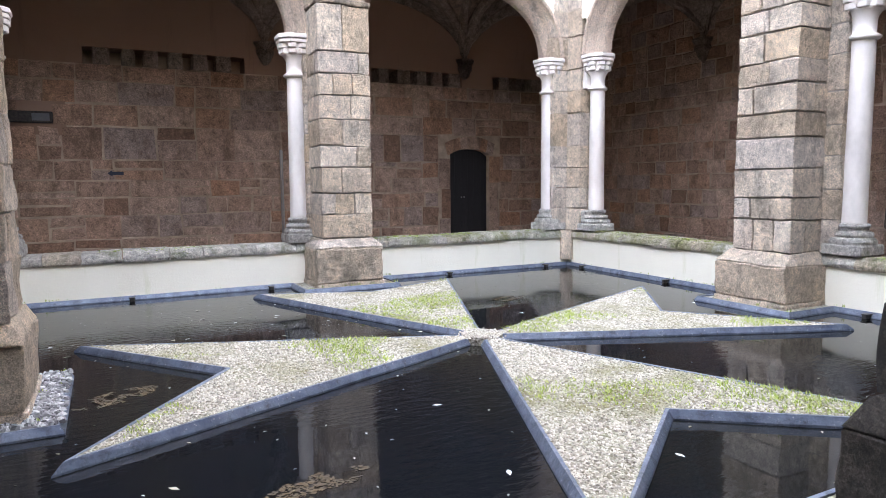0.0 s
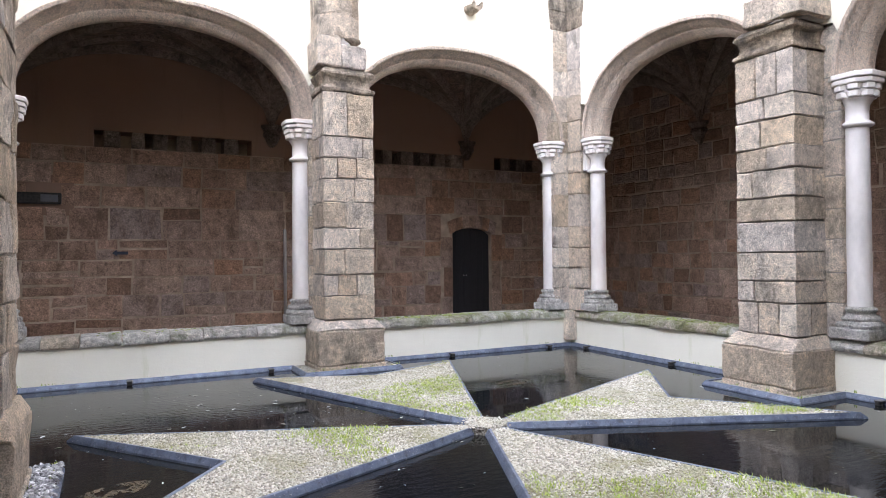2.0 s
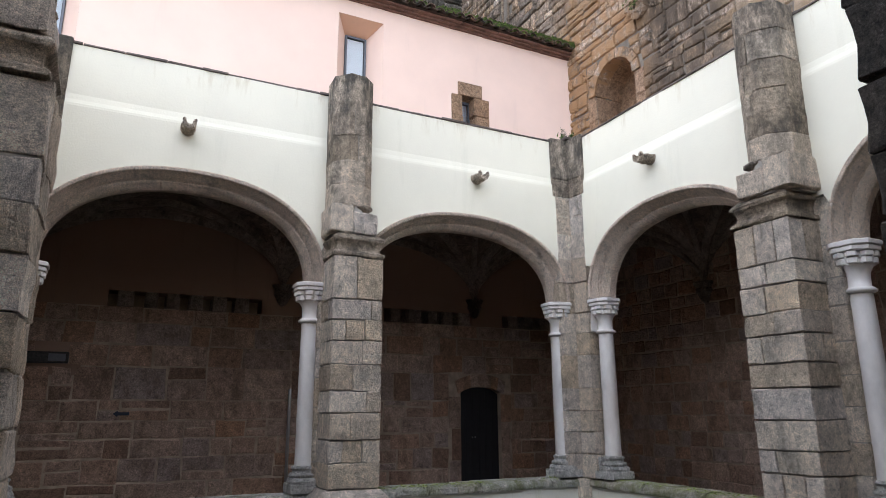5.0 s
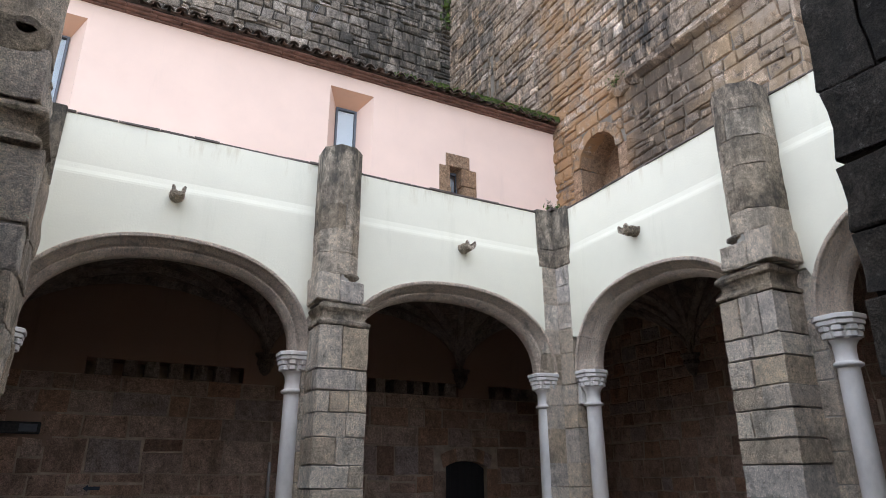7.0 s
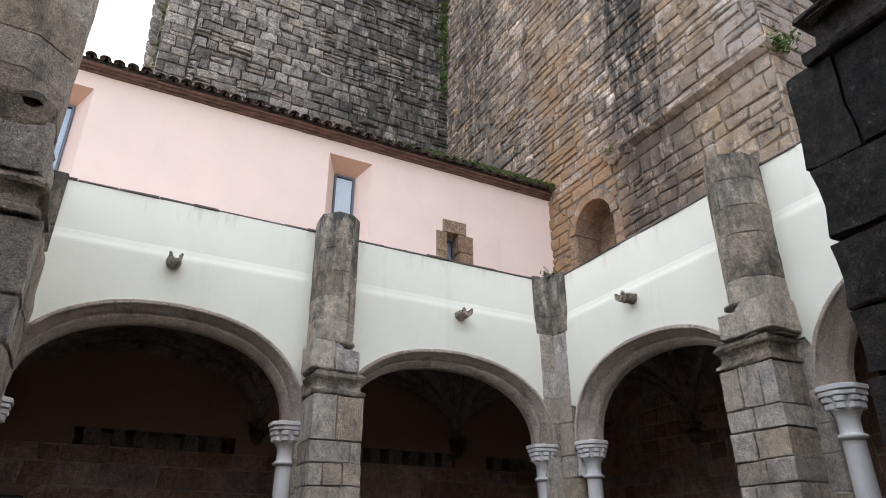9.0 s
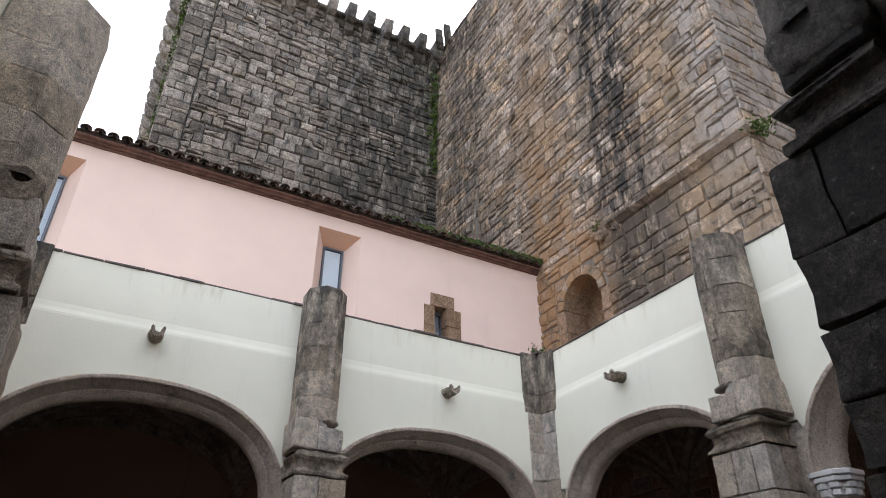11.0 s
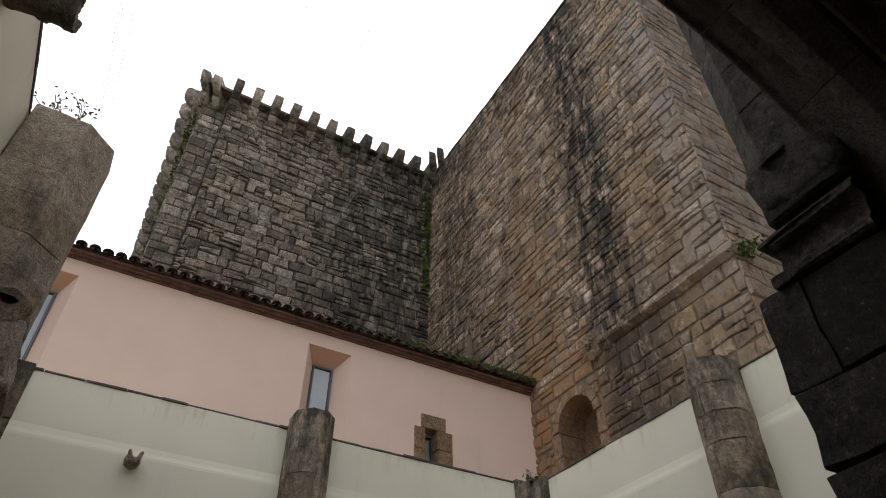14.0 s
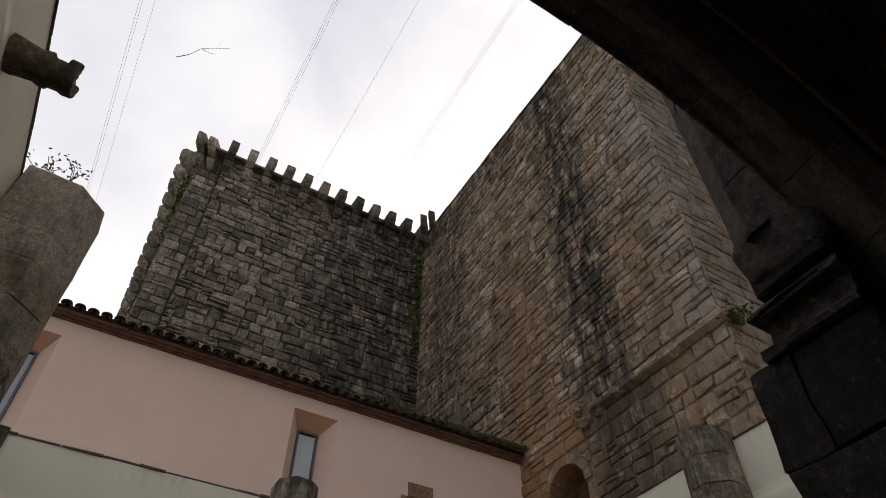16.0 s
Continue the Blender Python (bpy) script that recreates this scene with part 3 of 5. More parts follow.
    for i, (a, b) in enumerate(courses(3.925, tip, 0.24, 0.36)):
        oct_ = octagon(h2, d2, ch)
        cut = random.uniform(-0.16, 0.16)
        segs = [(-h2, cut), (cut, h2)] if random.random() < 0.6 and b < tip - 0.01 else [(-h2, h2)]
        for p, q in segs:
            poly = clip(oct_, p + 0.004, q - 0.004)
            if len(poly) > 2:
                rough_block("stone_block", poly, a + 0.003, b - 0.003, f2, plain_ if b < 4.3 or name == "west" else dark_, ob, 0.004, 0.0035, None, 0.006)
    return ob


def column(f0, u, side, name="arcade_column"):
    ob = tagged(new(name), "slender white stone column with carved capital and moulded base", "column", "columns of the arcade")

    def f(p):
        k = 0.86 if p[2] > 2.6 else 1.0
        drop = 0.055 * min(1.0, max(0.0, (p[2] - 1.0) / 1.5))
        return f0((u + p[0] * k, COL_D + p[1] * k, p[2] - drop))

    bm = bmesh.new()
    prism(bm, [(-0.19, -0.19), (0.19, -0.19), (0.19, 0.19), (-0.19, 0.19)], 0.515, 0.62, f, 0.012)
    lathe(bm, ((0.185, 0.62), (0.19, 0.65), (0.175, 0.68), (0.15, 0.69)), 0, 0, 24, f, 0.35)
    jitter(bm, 0.003)
    plinth = part("plinth", bm, plinth_stone, ob)
    bm = bmesh.new()
    lathe(bm, ((0.165, 0.688), (0.175, 0.71), (0.165, 0.735), (0.135, 0.745), (0.13, 0.77), (0.145, 0.785), (0.145, 0.805), (0.12, 0.82)), 0, 0, 28, f)
    part("base_ring", bm, plinth_stone, plinth, smooth=True)
    bm = bmesh.new()
    lathe(bm, ((0.112, 0.818), (0.112, 0.822), (0.111, 0.83), (0.109, 1.2), (0.108, 1.8), (0.1035, 2.54), (0.103, 2.556), (0.103, 2.56)), 0, 0, 28, f)
    part("shaft", bm, marble, ob, smooth=True)
    bm = bmesh.new()
    lathe(bm, ((0.108, 2.555), (0.138, 2.57), (0.146, 2.59), (0.138, 2.61), (0.118, 2.622), (0.118, 2.70), (0.125, 2.76), (0.16, 2.81), (0.185, 2.835)), 0, 0, 28, f)
    bell = part("capital", bm, marble, ob, "carved white capital", smooth=True)
    bm = bmesh.new()
    for k in range(8):
        a = math.pi / 4 * (k + 0.5)
        ca, sa = math.cos(a), math.sin(a)
        for z0, z1, r0, r1, w in ((2.83, 2.89, 0.14, 0.215, 0.075), (2.895, 2.95, 0.13, 0.235, 0.085)):
            def g(p, ca=ca, sa=sa):
                return f((p[0] * ca - p[1] * sa, p[0] * sa + p[1] * ca, p[2]))
            prism(bm, [(r0, -w), (r1, -w * 0.55), (r1, w * 0.55), (r0, w)], z0, z1, g, 0.008)
    lathe(bm, ((0.16, 2.82), (0.19, 2.88), (0.2, 2.95)), 0, 0, 16, f)
    part("carved_leaves", bm, marble, bell)
    bm = bmesh.new()
    prism(bm, octagon_full(0.235, 0.12), 2.952, 3.0, f, 0.008)
    prism(bm, octagon_full(0.25, 0.12), 3.003, 3.055, f, 0.008)
    part("abacus", bm, marble, bell)
    # white blocks that tie the column to the jamb
    for z0, z1, reach, nm, mat in ((2.60, 3.04, 0.27, "impost_block", marble), (0.52, 0.80, 0.25, "foot_block", plinth_stone)):
        bm = bmesh.new()
        a, b = sorted((side * 0.10, side * reach))
        box(bm, a, b, -0.13, 0.135, z0, z1, 0.012, f)
        jitter(bm, 0.005)
        part(nm, bm, mat, ob)
    return ob


def octagon_full(h, c):
    return [(-h, -h + c), (-h + c, -h), (h - c, -h), (h, -h + c), (h, h - c), (h - c, h), (-h + c, h), (-h, h - c)]


def parapet(name, f, length, u_skip, half):
    ob = structure("parapet_" + name, "low white painted parapet with a coping of pale mossy stones", "parapet")
    bm = bmesh.new()
    box(bm, 0, length, -THICK, 0.0, -0.4, 0.395, 0, f)
    part("painted_wall", bm, parapet_plaster, ob)
    u = 0.0
    while u < length - 0.02:
        w = random.uniform(0.34, 0.62)
        if length - u - w < 0.3:
            w = length - u
        bm = bmesh.new()
        dd = random.uniform(-0.01, 0.012)
        h = random.uniform(0.505, 0.518)
        prism_uz = [(-THICK - 0.03, 0.398), (0.025 + dd, 0.398), (0.035 + dd, 0.43), (0.02 + dd, 0.475), (-0.03, h), (-THICK, h)]
        lo = [bm.verts.new(f((u + 0.007, d, z))) for d, z in prism_uz]
        hi = [bm.verts.new(f((u + w - 0.007, d, z))) for d, z in prism_uz]
        n = len(lo)
        bm.faces.new(lo)
        bm.faces.new(hi[::-1])
        for i in range(n):
            bm.faces.new((lo[i], lo[(i + 1) % n], hi[(i + 1) % n], hi[i]))
        jitter(bm, 0.005)
        part("coping_stone", bm, cope_stone, ob)
        u += w


for name, f, length, pu, arches, bd, tray, tw in SIDES:
    parapet(name, f, length, pu, 0.4)
    white_wall(name, f, length, arches)
    for i, (c, half, crown) in enumerate(arches):
        arch(f, c, half, crown, f"arch_{name}_{i + 1}")
        column(f, c - half, -1)
        column(f, c + half, 1)
    a, b = arches[0][0] + arches[0][1], arches[1][0] - arches[1][1]
    pier(name + "_mid", f, a + 0.06, b - 0.06, 0.515, 3.50)
    pillar(name, f, pu, bd)

# corner piers: an upright angle of stone in each corner
for cn, ox, oy, sx, sy in (("ne", 0, 0, -1, -1), ("nw", -LX, 0, 1, -1), ("se", 0, -LY, -1, 1), ("sw", -LX, -LY, 1, 1)):
    ob = structure("corner_pier_" + cn, "grey granite corner pier of stacked blocks, lichen on top", "pier")

    def fc(p, ox=ox, oy=oy, sx=sx, sy=sy):
        return Vector((ox + sx * p[0], oy + sy * p[1], p[2]))
    for a, b in [(0.07, 0.50)] + courses(0.505, TOP + 0.06, 0.28, 0.48):
        h = 0.135 if b < 0.52 else (0.285 if b < 4.85 else 0.335)
        t = 0.012
        if b < 0.52:
            rough_block("stone_block", [(-0.1, -0.1), (h, -0.1), (h, 0.04), (0.04, h), (-0.1, h)], a, b, fc, granite, ob, 0.012, 0.004)
            continue
        rough_block("stone_block", [(-0.3, -0.3), (h, -0.3), (h, t), (t + 0.03, t), (-0.3, t)], a + 0.004, b - 0.004, fc, granite_dark if b > 4.7 else granite, ob, 0.008, 0.004)
        rough_block("stone_block", [(-0.3, t + 0.001), (t + 0.03, t + 0.001), (t, h), (-0.3, h)], a + 0.004, b - 0.004, fc, granite_dark if b > 4.7 else granite, ob, 0.008, 0.004)
    bm = bmesh.new()
    box(bm, -0.34, 0.1, -0.34, 0.1, TOP + 0.055, TOP + 0.11, 0.02, fc)
    jitter(bm, 0.012)
    part("cap_stone", bm, cap_mat, ob)

# ---------------------------------------------------------------- pool, edging, gravel cross
bm = bmesh.new()
box(bm, -LX, 0, -LY, 0, -0.5, WATER)
tagged(part("water", bm, water_mat), "dark still pool water with mirror reflections", "water", kind="structure")


def edging(name, line, outward, parent=None, z=0.05, lip=0.03):
    """Bent lead sheet along a plan line: a flat rim and an outer slope down into the water. outward: +1 to the line's right."""
    bm = bmesh.new()
    n = len(line)
    prof = ((-0.014, WATER + z - 0.03), (-0.014, WATER + z), (0.006, WATER + z + 0.003), (lip, WATER + 0.012), (lip + 0.008, WATER - 0.08))
    rows = []
    for i in range(n):
        p = Vector(line[i])
        d0 = (Vector(line[i]) - Vector(line[i - 1])).normalized() if i else None
        d1 = (Vector(line[i + 1]) - Vector(line[i])).normalized() if i < n - 1 else None
        d0, d1 = d0 or d1, d1 or d0
        n0, n1 = Vector((d0.y, -d0.x)) * outward, Vector((d1.y, -d1.x)) * outward
        mid = n0 + n1
        mid = mid / max(0.22, mid.dot(n0))
        rows.append([bm.verts.new((p.x + mid.x * q, p.y + mid.y * q, h + random.uniform(-0.003, 0.003))) for q, h in prof])
    for a, b in zip(rows, rows[1:]):
        for i in range(len(prof) - 1):
            bm.faces.new((a[i], a[i + 1], b[i + 1], b[i]))
    for fce in list(bm.faces):
        fce.normal_update()
    ob = part(name, bm, lead, parent)
    if ob.data.polygons[1].normal.z < 0:
        ob.data.flip_normals()
    so = ob.modifiers.new("sheet", "SOLIDIFY")
    so.thickness = 0.006
    return ob


def inset_line(a, b, step=0.5):
    a, b = Vector(a), Vector(b)
    k = max(1, int((b - a).length / step))
    return [tuple(a + (b - a) * i / k) for i in range(k)]


# edging along the walls, stepping out round each pillar's foot
rim = structure("pool_edging", "blue-grey lead edging sheet along the foot of the court walls", "edging")
rim_pts = []
for name, f, length, pu, arches, bd, tray, tw in SIDES:
    seq = [(0.03, 0.03), (pu - tw, 0.03), (pu - tw, tray), (pu + tw, tray), (pu + tw, 0.03), (length - 0.03, 0.03)]
    pts = [f((u, d, 0)).to_2d() for u, d in seq]
    dense = []
    for a, b in zip(pts, pts[1:]):
        dense += inset_line(a, b)
    dense.append(tuple(pts[-1]))
    test = f((0, 1, 0)) - f((0, 0, 0))
    d = Vector(dense[1]) - Vector(dense[0])
    edging("edging_strip", dense, 1 if Vector((d.y, -d.x)).dot(test.to_2d()) > 0 else -1, rim)
    # small dark outlet brackets
    for u in (0.46, 2.05, 4.45, 5.95):
        if abs(u - pu) < tw + 0.1 or u > length - 0.3:
            continue
        bm = bmesh.new()
        box(bm, u - 0.025, u + 0.025, 0.075, 0.125, WATER - 0.07, WATER + 0.035, 0.006, f)
        box(bm, u - 0.03, u + 0.03, 0.03, 0.13, WATER + 0.03, WATER + 0.042, 0.004, f)
        part("outlet_bracket", bm, iron, rim)
    # gravel in the tray
    bm = bmesh.new()
    box(bm, pu - tw + 0.01, pu + tw - 0.01, 0.0, tray - 0.01, WATER - 0.1, WATER + 0.04, 0, f)
    part("tray_fill", bm, gravel_bed if name != "west" else gravel_grey, rim)

CX, CY = -3.55, -3.485
TIP, HALF, NOTCH = 2.82, 1.16, 1.94


def arm_frame(k):
    ca, sa = round(math.cos(k * math.pi / 2)), round(math.sin(k * math.pi / 2))

    def g(a, b):
        """a along the arm, b across it."""
        return (CX + ca * a - sa * b, CY + sa * a + ca * b)
    return g


def in_arm(a, b, NOTCH=1.94):
    if a <= 0.02:
        return False
    w = abs(b)
    if w > a * HALF / TIP:
        return False
    return a < NOTCH + (TIP - NOTCH) * (w / HALF)


def chip_mesh(name, places, material, parent, low, high, z):
    """Many small angular chips in one mesh."""
    verts, faces = [], []
    for x, y in places:
        s = random.uniform(low, high)
        a = random.uniform(0, 6.28)
        ca, sa = math.cos(a), math.sin(a)
        b = len(verts)
        for px, py, pz in ((-1, -0.6, -0.5), (1, -0.7, -0.5), (0.8, 0.7, -0.5), (-0.8, 0.6, -0.5), (-0.5, -0.3, 0.6), (0.6, -0.2, 0.7), (0.1, 0.45, 0.5)):
            px, py, pz = (v * random.uniform(0.7, 1.2) for v in (px, py, pz))
            verts.append((x + s * (px * ca - py * sa), y + s * (px * sa + py * ca), z + s * pz * 0.7))
        faces += [(b, b + 1, b + 5, b + 4), (b + 1, b + 2, b + 6, b + 5), (b + 2, b + 3, b + 6), (b + 3, b, b + 4, b + 6), (b + 4, b + 5, b + 6)]
    ob = raw(name, verts, faces, material, parent)
    ob["kind"] = "stuff"
    return ob


def tuft_mesh(name, places, material, parent, low, high, z, spread=0.5):
    """Small blades of weed in one mesh."""
    verts, faces = [], []
    for x, y in places:
        h = random.uniform(low, high)
        for _ in range(4):
            a = random.uniform(0, 6.28)
            w = h * 0.16
            lean = random.uniform(0.1, spread) * h
            dx, dy = math.cos(a), math.sin(a)
            b = len(verts)
            ox, oy = x + random.uniform(-0.02, 0.02), y + random.uniform(-0.02, 0.02)
            verts += [(ox - dy * w, oy + dx * w, z), (ox + dy * w, oy - dx * w, z), (ox + dx * lean * 0.5 + dy * w * 0.8, oy + dy * lean * 0.5 - dx * w * 0.8, z + h * 0.6), (ox + dx * lean, oy + dy * lean, z + h)]
            faces += [(b, b + 1, b + 2), (b, b + 2, b + 3)]
    ob = raw(name, verts, faces, material, parent)
    ob["kind"] = "stuff"
    return ob


for k in range(4):
    g = arm_frame(k)
    bed = structure("gravel_bed_" + ("east", "north", "west", "south")[k], "fishtail bed of pale gravel with weeds, edged in blue lead", "gravel bed")
    NOTCH = 2.38 if k == 1 else 1.94
    pts = [g(0.05, 0), g(TIP, -HALF), g(NOTCH, 0), g(TIP, HALF)]
    bm = bmesh.new()
    vs_lo, vs_hi = [bm.verts.new((*p, -0.3)) for p in pts], [bm.verts.new((*p, WATER + 0.05)) for p in pts]
    bm.faces.new((vs_hi[0], vs_hi[1], vs_hi[2]))
    bm.faces.new((vs_hi[0], vs_hi[2], vs_hi[3]))
    for i in range(4):
        bm.faces.new((vs_lo[i], vs_lo[(i + 1) % 4], vs_hi[(i + 1) % 4], vs_hi[i]))
    part("gravel_base", bm, gravel_bed, bed)
    loop = [g(0.1, -0.02)] + inset_line(g(0.15, -0.06), g(TIP, -HALF)) + inset_line(g(TIP, -HALF), g(NOTCH, 0)) + inset_line(g(NOTCH, 0), g(TIP, HALF)) + inset_line(g(TIP, HALF), g(0.15, 0.06)) + [g(0.1, 0.02)]
    edging("edging_strip", loop, 1, bed, 0.052, 0.03)
    spots, weeds = [], []
    while len(spots) < 9000:
        a, b = random.uniform(0.05, TIP), random.uniform(-HALF, HALF)
        if in_arm(a - 0.04, b, NOTCH) and in_arm(a + 0.03, b, NOTCH) and in_arm(a, abs(b) + 0.015, NOTCH):
            spots.append(g(a, b))
    chip_mesh("gravel_chips", spots, gravel_chip, bed, 0.006, 0.014, WATER + 0.052)
    for p in spots[:2600]:
        q = noise.noise(Vector((p[0] * 1.1, p[1] * 1.1, 3.3)))
        if q + random.uniform(-0.12, 0.12) > (0.02 if k == 1 else 0.3):
            weeds.append(p)
    if weeds:
        tuft_mesh("weeds", weeds, weed_mat, bed, 0.008, 0.024, WATER + 0.054, 2.0)

bm = bmesh.new()
prism(bm, [(CX + 0.17 * math.cos(a * math.pi / 4 + 0.39), CY + 0.17 * math.sin(a * math.pi / 4 + 0.39)) for a in range(8)], -0.3, WATER + 0.064)
hub = tagged(part("gravel_centre", bm, gravel_bed), "small patch of gravel where the four beds meet", "gravel bed", kind="structure")
chip_mesh("gravel_chips", [(CX + random.gauss(0, 0.07), CY + random.gauss(0, 0.07)) for _ in range(420)], gravel_chip, hub, 0.006, 0.014, WATER + 0.066)

# grey chips in the west pillar's tray
spots = []
while len(spots) < 900:
    u, d = random.uniform(3.56 - 0.53, 3.56 + 0.53), random.uniform(0.02, 0.88)
    if abs(u - 3.56) > 0.44 or d > 0.70:
        spots.append(tuple(fW((u, d, 0)).to_2d()))
chip_mesh("tray_gravel", spots, gravel_grey, rim, 0.012, 0.026, WATER + 0.055)

# ---------------------------------------------------------------- masonry faces


def masonry(f, u0, u1, z0, z1, rows, lens, hole=None, depth=0.03, wob=0.006, gap=0.012, split=0.12):
    """Stones of a coursed face as (verts, faces, centre). f maps (u, d, z) to the world, d out of the face."""
    res = []
    z = z0
    while z < z1 - 0.02:
        h = random.uniform(*rows)
        if z1 - z - h < rows[0] * 0.6:
            h = z1 - z
        u = u0 - random.uniform(0, lens[0])
        while u < u1:
            w = random.uniform(*lens)
            a, b = max(u, u0), min(u + w, u1)
            if u1 - b < 0.07:
                b = u1
            u += w
            if b - a < 0.06:
                continue
            cu, cz = (a + b) / 2, z + h / 2
            if hole and hole(a, b, z, z + h):
                if b >= u1:
                    break
                continue
            cuts = [(z, z + h)]
            if h > 0.26 and random.random() < split:
                zc = z + h * random.uniform(0.35, 0.65)
                cuts = [(z, zc), (zc, z + h)]
            for za, zb in cuts:
                cz = (za + zb) / 2
                g = gap * random.uniform(0.5, 1.2)
                x0, x1, y0, y1 = a + g, b - g, za + g, zb - g
                i = min(0.03, 0.18 * min(x1 - x0, y1 - y0))
                d = depth * random.uniform(0.55, 1.2)
                j = lambda s=wob: random.uniform(-s, s)
                outer = [(x0 + j(), 0, y0 + j()), (x1 + j(), 0, y0 + j()), (x1 + j(), 0, y1 + j()), (x0 + j(), 0, y1 + j())]
                sx, sy = (x1 - x0) * 0.2, (y1 - y0) * 0.2
                cut = [(outer[0][0] + random.uniform(0.2, 1) * i, outer[0][2] + random.uniform(0.2, 1) * i), (outer[1][0] - random.uniform(0.2, 1) * i, outer[1][2] + random.uniform(0.2, 1) * i), (outer[2][0] - random.uniform(0.2, 1) * i, outer[2][2] - random.uniform(0.2, 1) * i), (outer[3][0] + random.uniform(0.2, 1) * i, outer[3][2] - random.uniform(0.2, 1) * i)]
                inner = [(p, d * random.uniform(0.75, 1.1), q) for p, q in cut]
                mid = [((p + cu) / 2, d * random.uniform(0.95, 1.35), (q + cz) / 2) for p, _, q in inner]
                verts = [f(v) for v in outer + inner + mid]
                faces = [(k, (k + 1) % 4, 4 + (k + 1) % 4, 4 + k) for k in range(4)]
                faces += [(4 + k, 4 + (k + 1) % 4, 8 + (k + 1) % 4, 8 + k) for k in range(4)] + [(8, 9, 10, 11)]
                res.append((verts, faces, (cu, cz)))
            if b >= u1:
                break
        z += h
    return res


def lay(stones, parent, single, joined, near, limit=290, name="stone_block"):
    """The nearest stones (by near(u, z)) as objects of their own, the rest joined."""
    stones = sorted(stones, key=lambda s: near(*s[2]))
    for verts, faces, _ in stones[:limit]:
        raw(name, verts, faces, single, parent)
    verts, faces = [], []
    for v, fs, _ in stones[limit:]:
        b = len(verts)
        verts += v
        faces += [tuple(i + b for i in q) for q in fs]
    if verts:
        ob = raw("stonework", verts, faces, joined, parent)
        ob["kind"] = "stuff"


# ---------------------------------------------------------------- galleries: floor, back walls, vaults
bm = bmesh.new()
box(bm, WB - 0.4, EB + 0.4, 0.0, NB + 0.4, FLOOR - 0.3, FLOOR)
box(bm, WB - 0.4, EB + 0.4, SB - 0.4, -LY, FLOOR - 0.3, FLOOR)
box(bm, 0.0, EB + 0.4, -LY, 0.0, FLOOR - 0.3, FLOOR)
box(bm, WB - 0.4, -LX, -LY, 0.0, FLOOR - 0.3, FLOOR)
tagged(part("floor", bm, floor_mat), "worn stone floor of the cloister galleries", "floor", kind="structure")


def back_wall_core(name, boxes, material, label):
    ob = structure(name, label, "wall")
    bm = bmesh.new()
    for b in boxes:
        box(bm, *b)
    part("wall_core", bm, material, ob)
    return ob


DX0, DX1, DSP, DTOP = 0.03, 0.94, 1.72, 1.90      # black door in the north gallery
north_back = back_wall_core("wall_gallery_north", (
    (WB, DX0 - 0.002, NB + 0.012, NB + 0.45, FLOOR, 3.10), (DX1 + 0.002, EB, NB + 0.012, NB + 0.45, FLOOR, 3.10),
    (DX0 - 0.002, DX1 + 0.002, NB + 0.012, NB + 0.45, DTOP, 3.10),
    (DX0 - 0.1, DX1 + 0.1, NB + 0.30, NB + 0.46, FLOOR, DTOP + 0.1),
    (WB, EB, NB + 0.42, NB + 0.45, 3.10, 3.36)), mortar_brown, "red-brown coursed stone back wall of the gallery")
bm = bmesh.new()
box(bm, WB, EB, NB, NB + 0.45, 3.36, 5.30)
part("upper_plaster", bm, ochre_plaster, north_back)
# row of small sockets between stone blocks
sock = ((-6.35, -3.92), (-1.62, 0.30), (1.02, 2.45))
x = WB
for a, b in sock:
    bm = bmesh.new()
    box(bm, x, a, NB, NB + 0.42, 3.10, 3.36)
    part("band_plaster", bm, ochre_plaster, north_back)
    u = a + 0.14
    while u < b - 0.1:
        w = random.uniform(0.19, 0.30)
        bm = bmesh.new()
        box(bm, u, min(u + w, b), NB - 0.015, NB + 0.42, 3.102, 3.358, 0.015)
        jitter(bm, 0.008)
        part("socket_block", bm, rib_stone, north_back)
        u += w + random.uniform(0.12, 0.17)
    x = b
bm = bmesh.new()
box(bm, x, EB, NB, NB + 0.42, 3.10, 3.36)
part("band_plaster", bm, ochre_plaster, north_back)


def door_curve(x):
    q = (x - (DX0 + DX1) / 2) / ((DX1 - DX0) / 2)
    return DSP + (DTOP - DSP) * math.sqrt(max(0, 1 - q * q * 0.96))


def fNB(p):
    return Vector((p[0], NB + 0.012 - p[1], p[2]))


def door_hole(a, b, z0, z1):
    return (-7.5 < (a + b) / 2 < -6.6 and 1.98 < (z0 + z1) / 2 < 2.6)


nstones = masonry(fNB, -8.4, DX0 - 0.26, FLOOR, 2.15, (0.26, 0.40), (0.28, 0.85), door_hole, 0.014, 0.016, 0.014)
nstones += masonry(fNB, DX1 + 0.24, EB, FLOOR, 2.15, (0.26, 0.40), (0.28, 0.8), None, 0.014, 0.016, 0.014)
nstones += masonry(fNB, -8.4, EB, 2.15, 3.10, (0.26, 0.36), (0.3, 0.85), door_hole, 0.014, 0.016, 0.014)
lay(nstones, north_back, gallery_stone, gallery_stone, lambda u, z: abs(u + 2.5), 295)
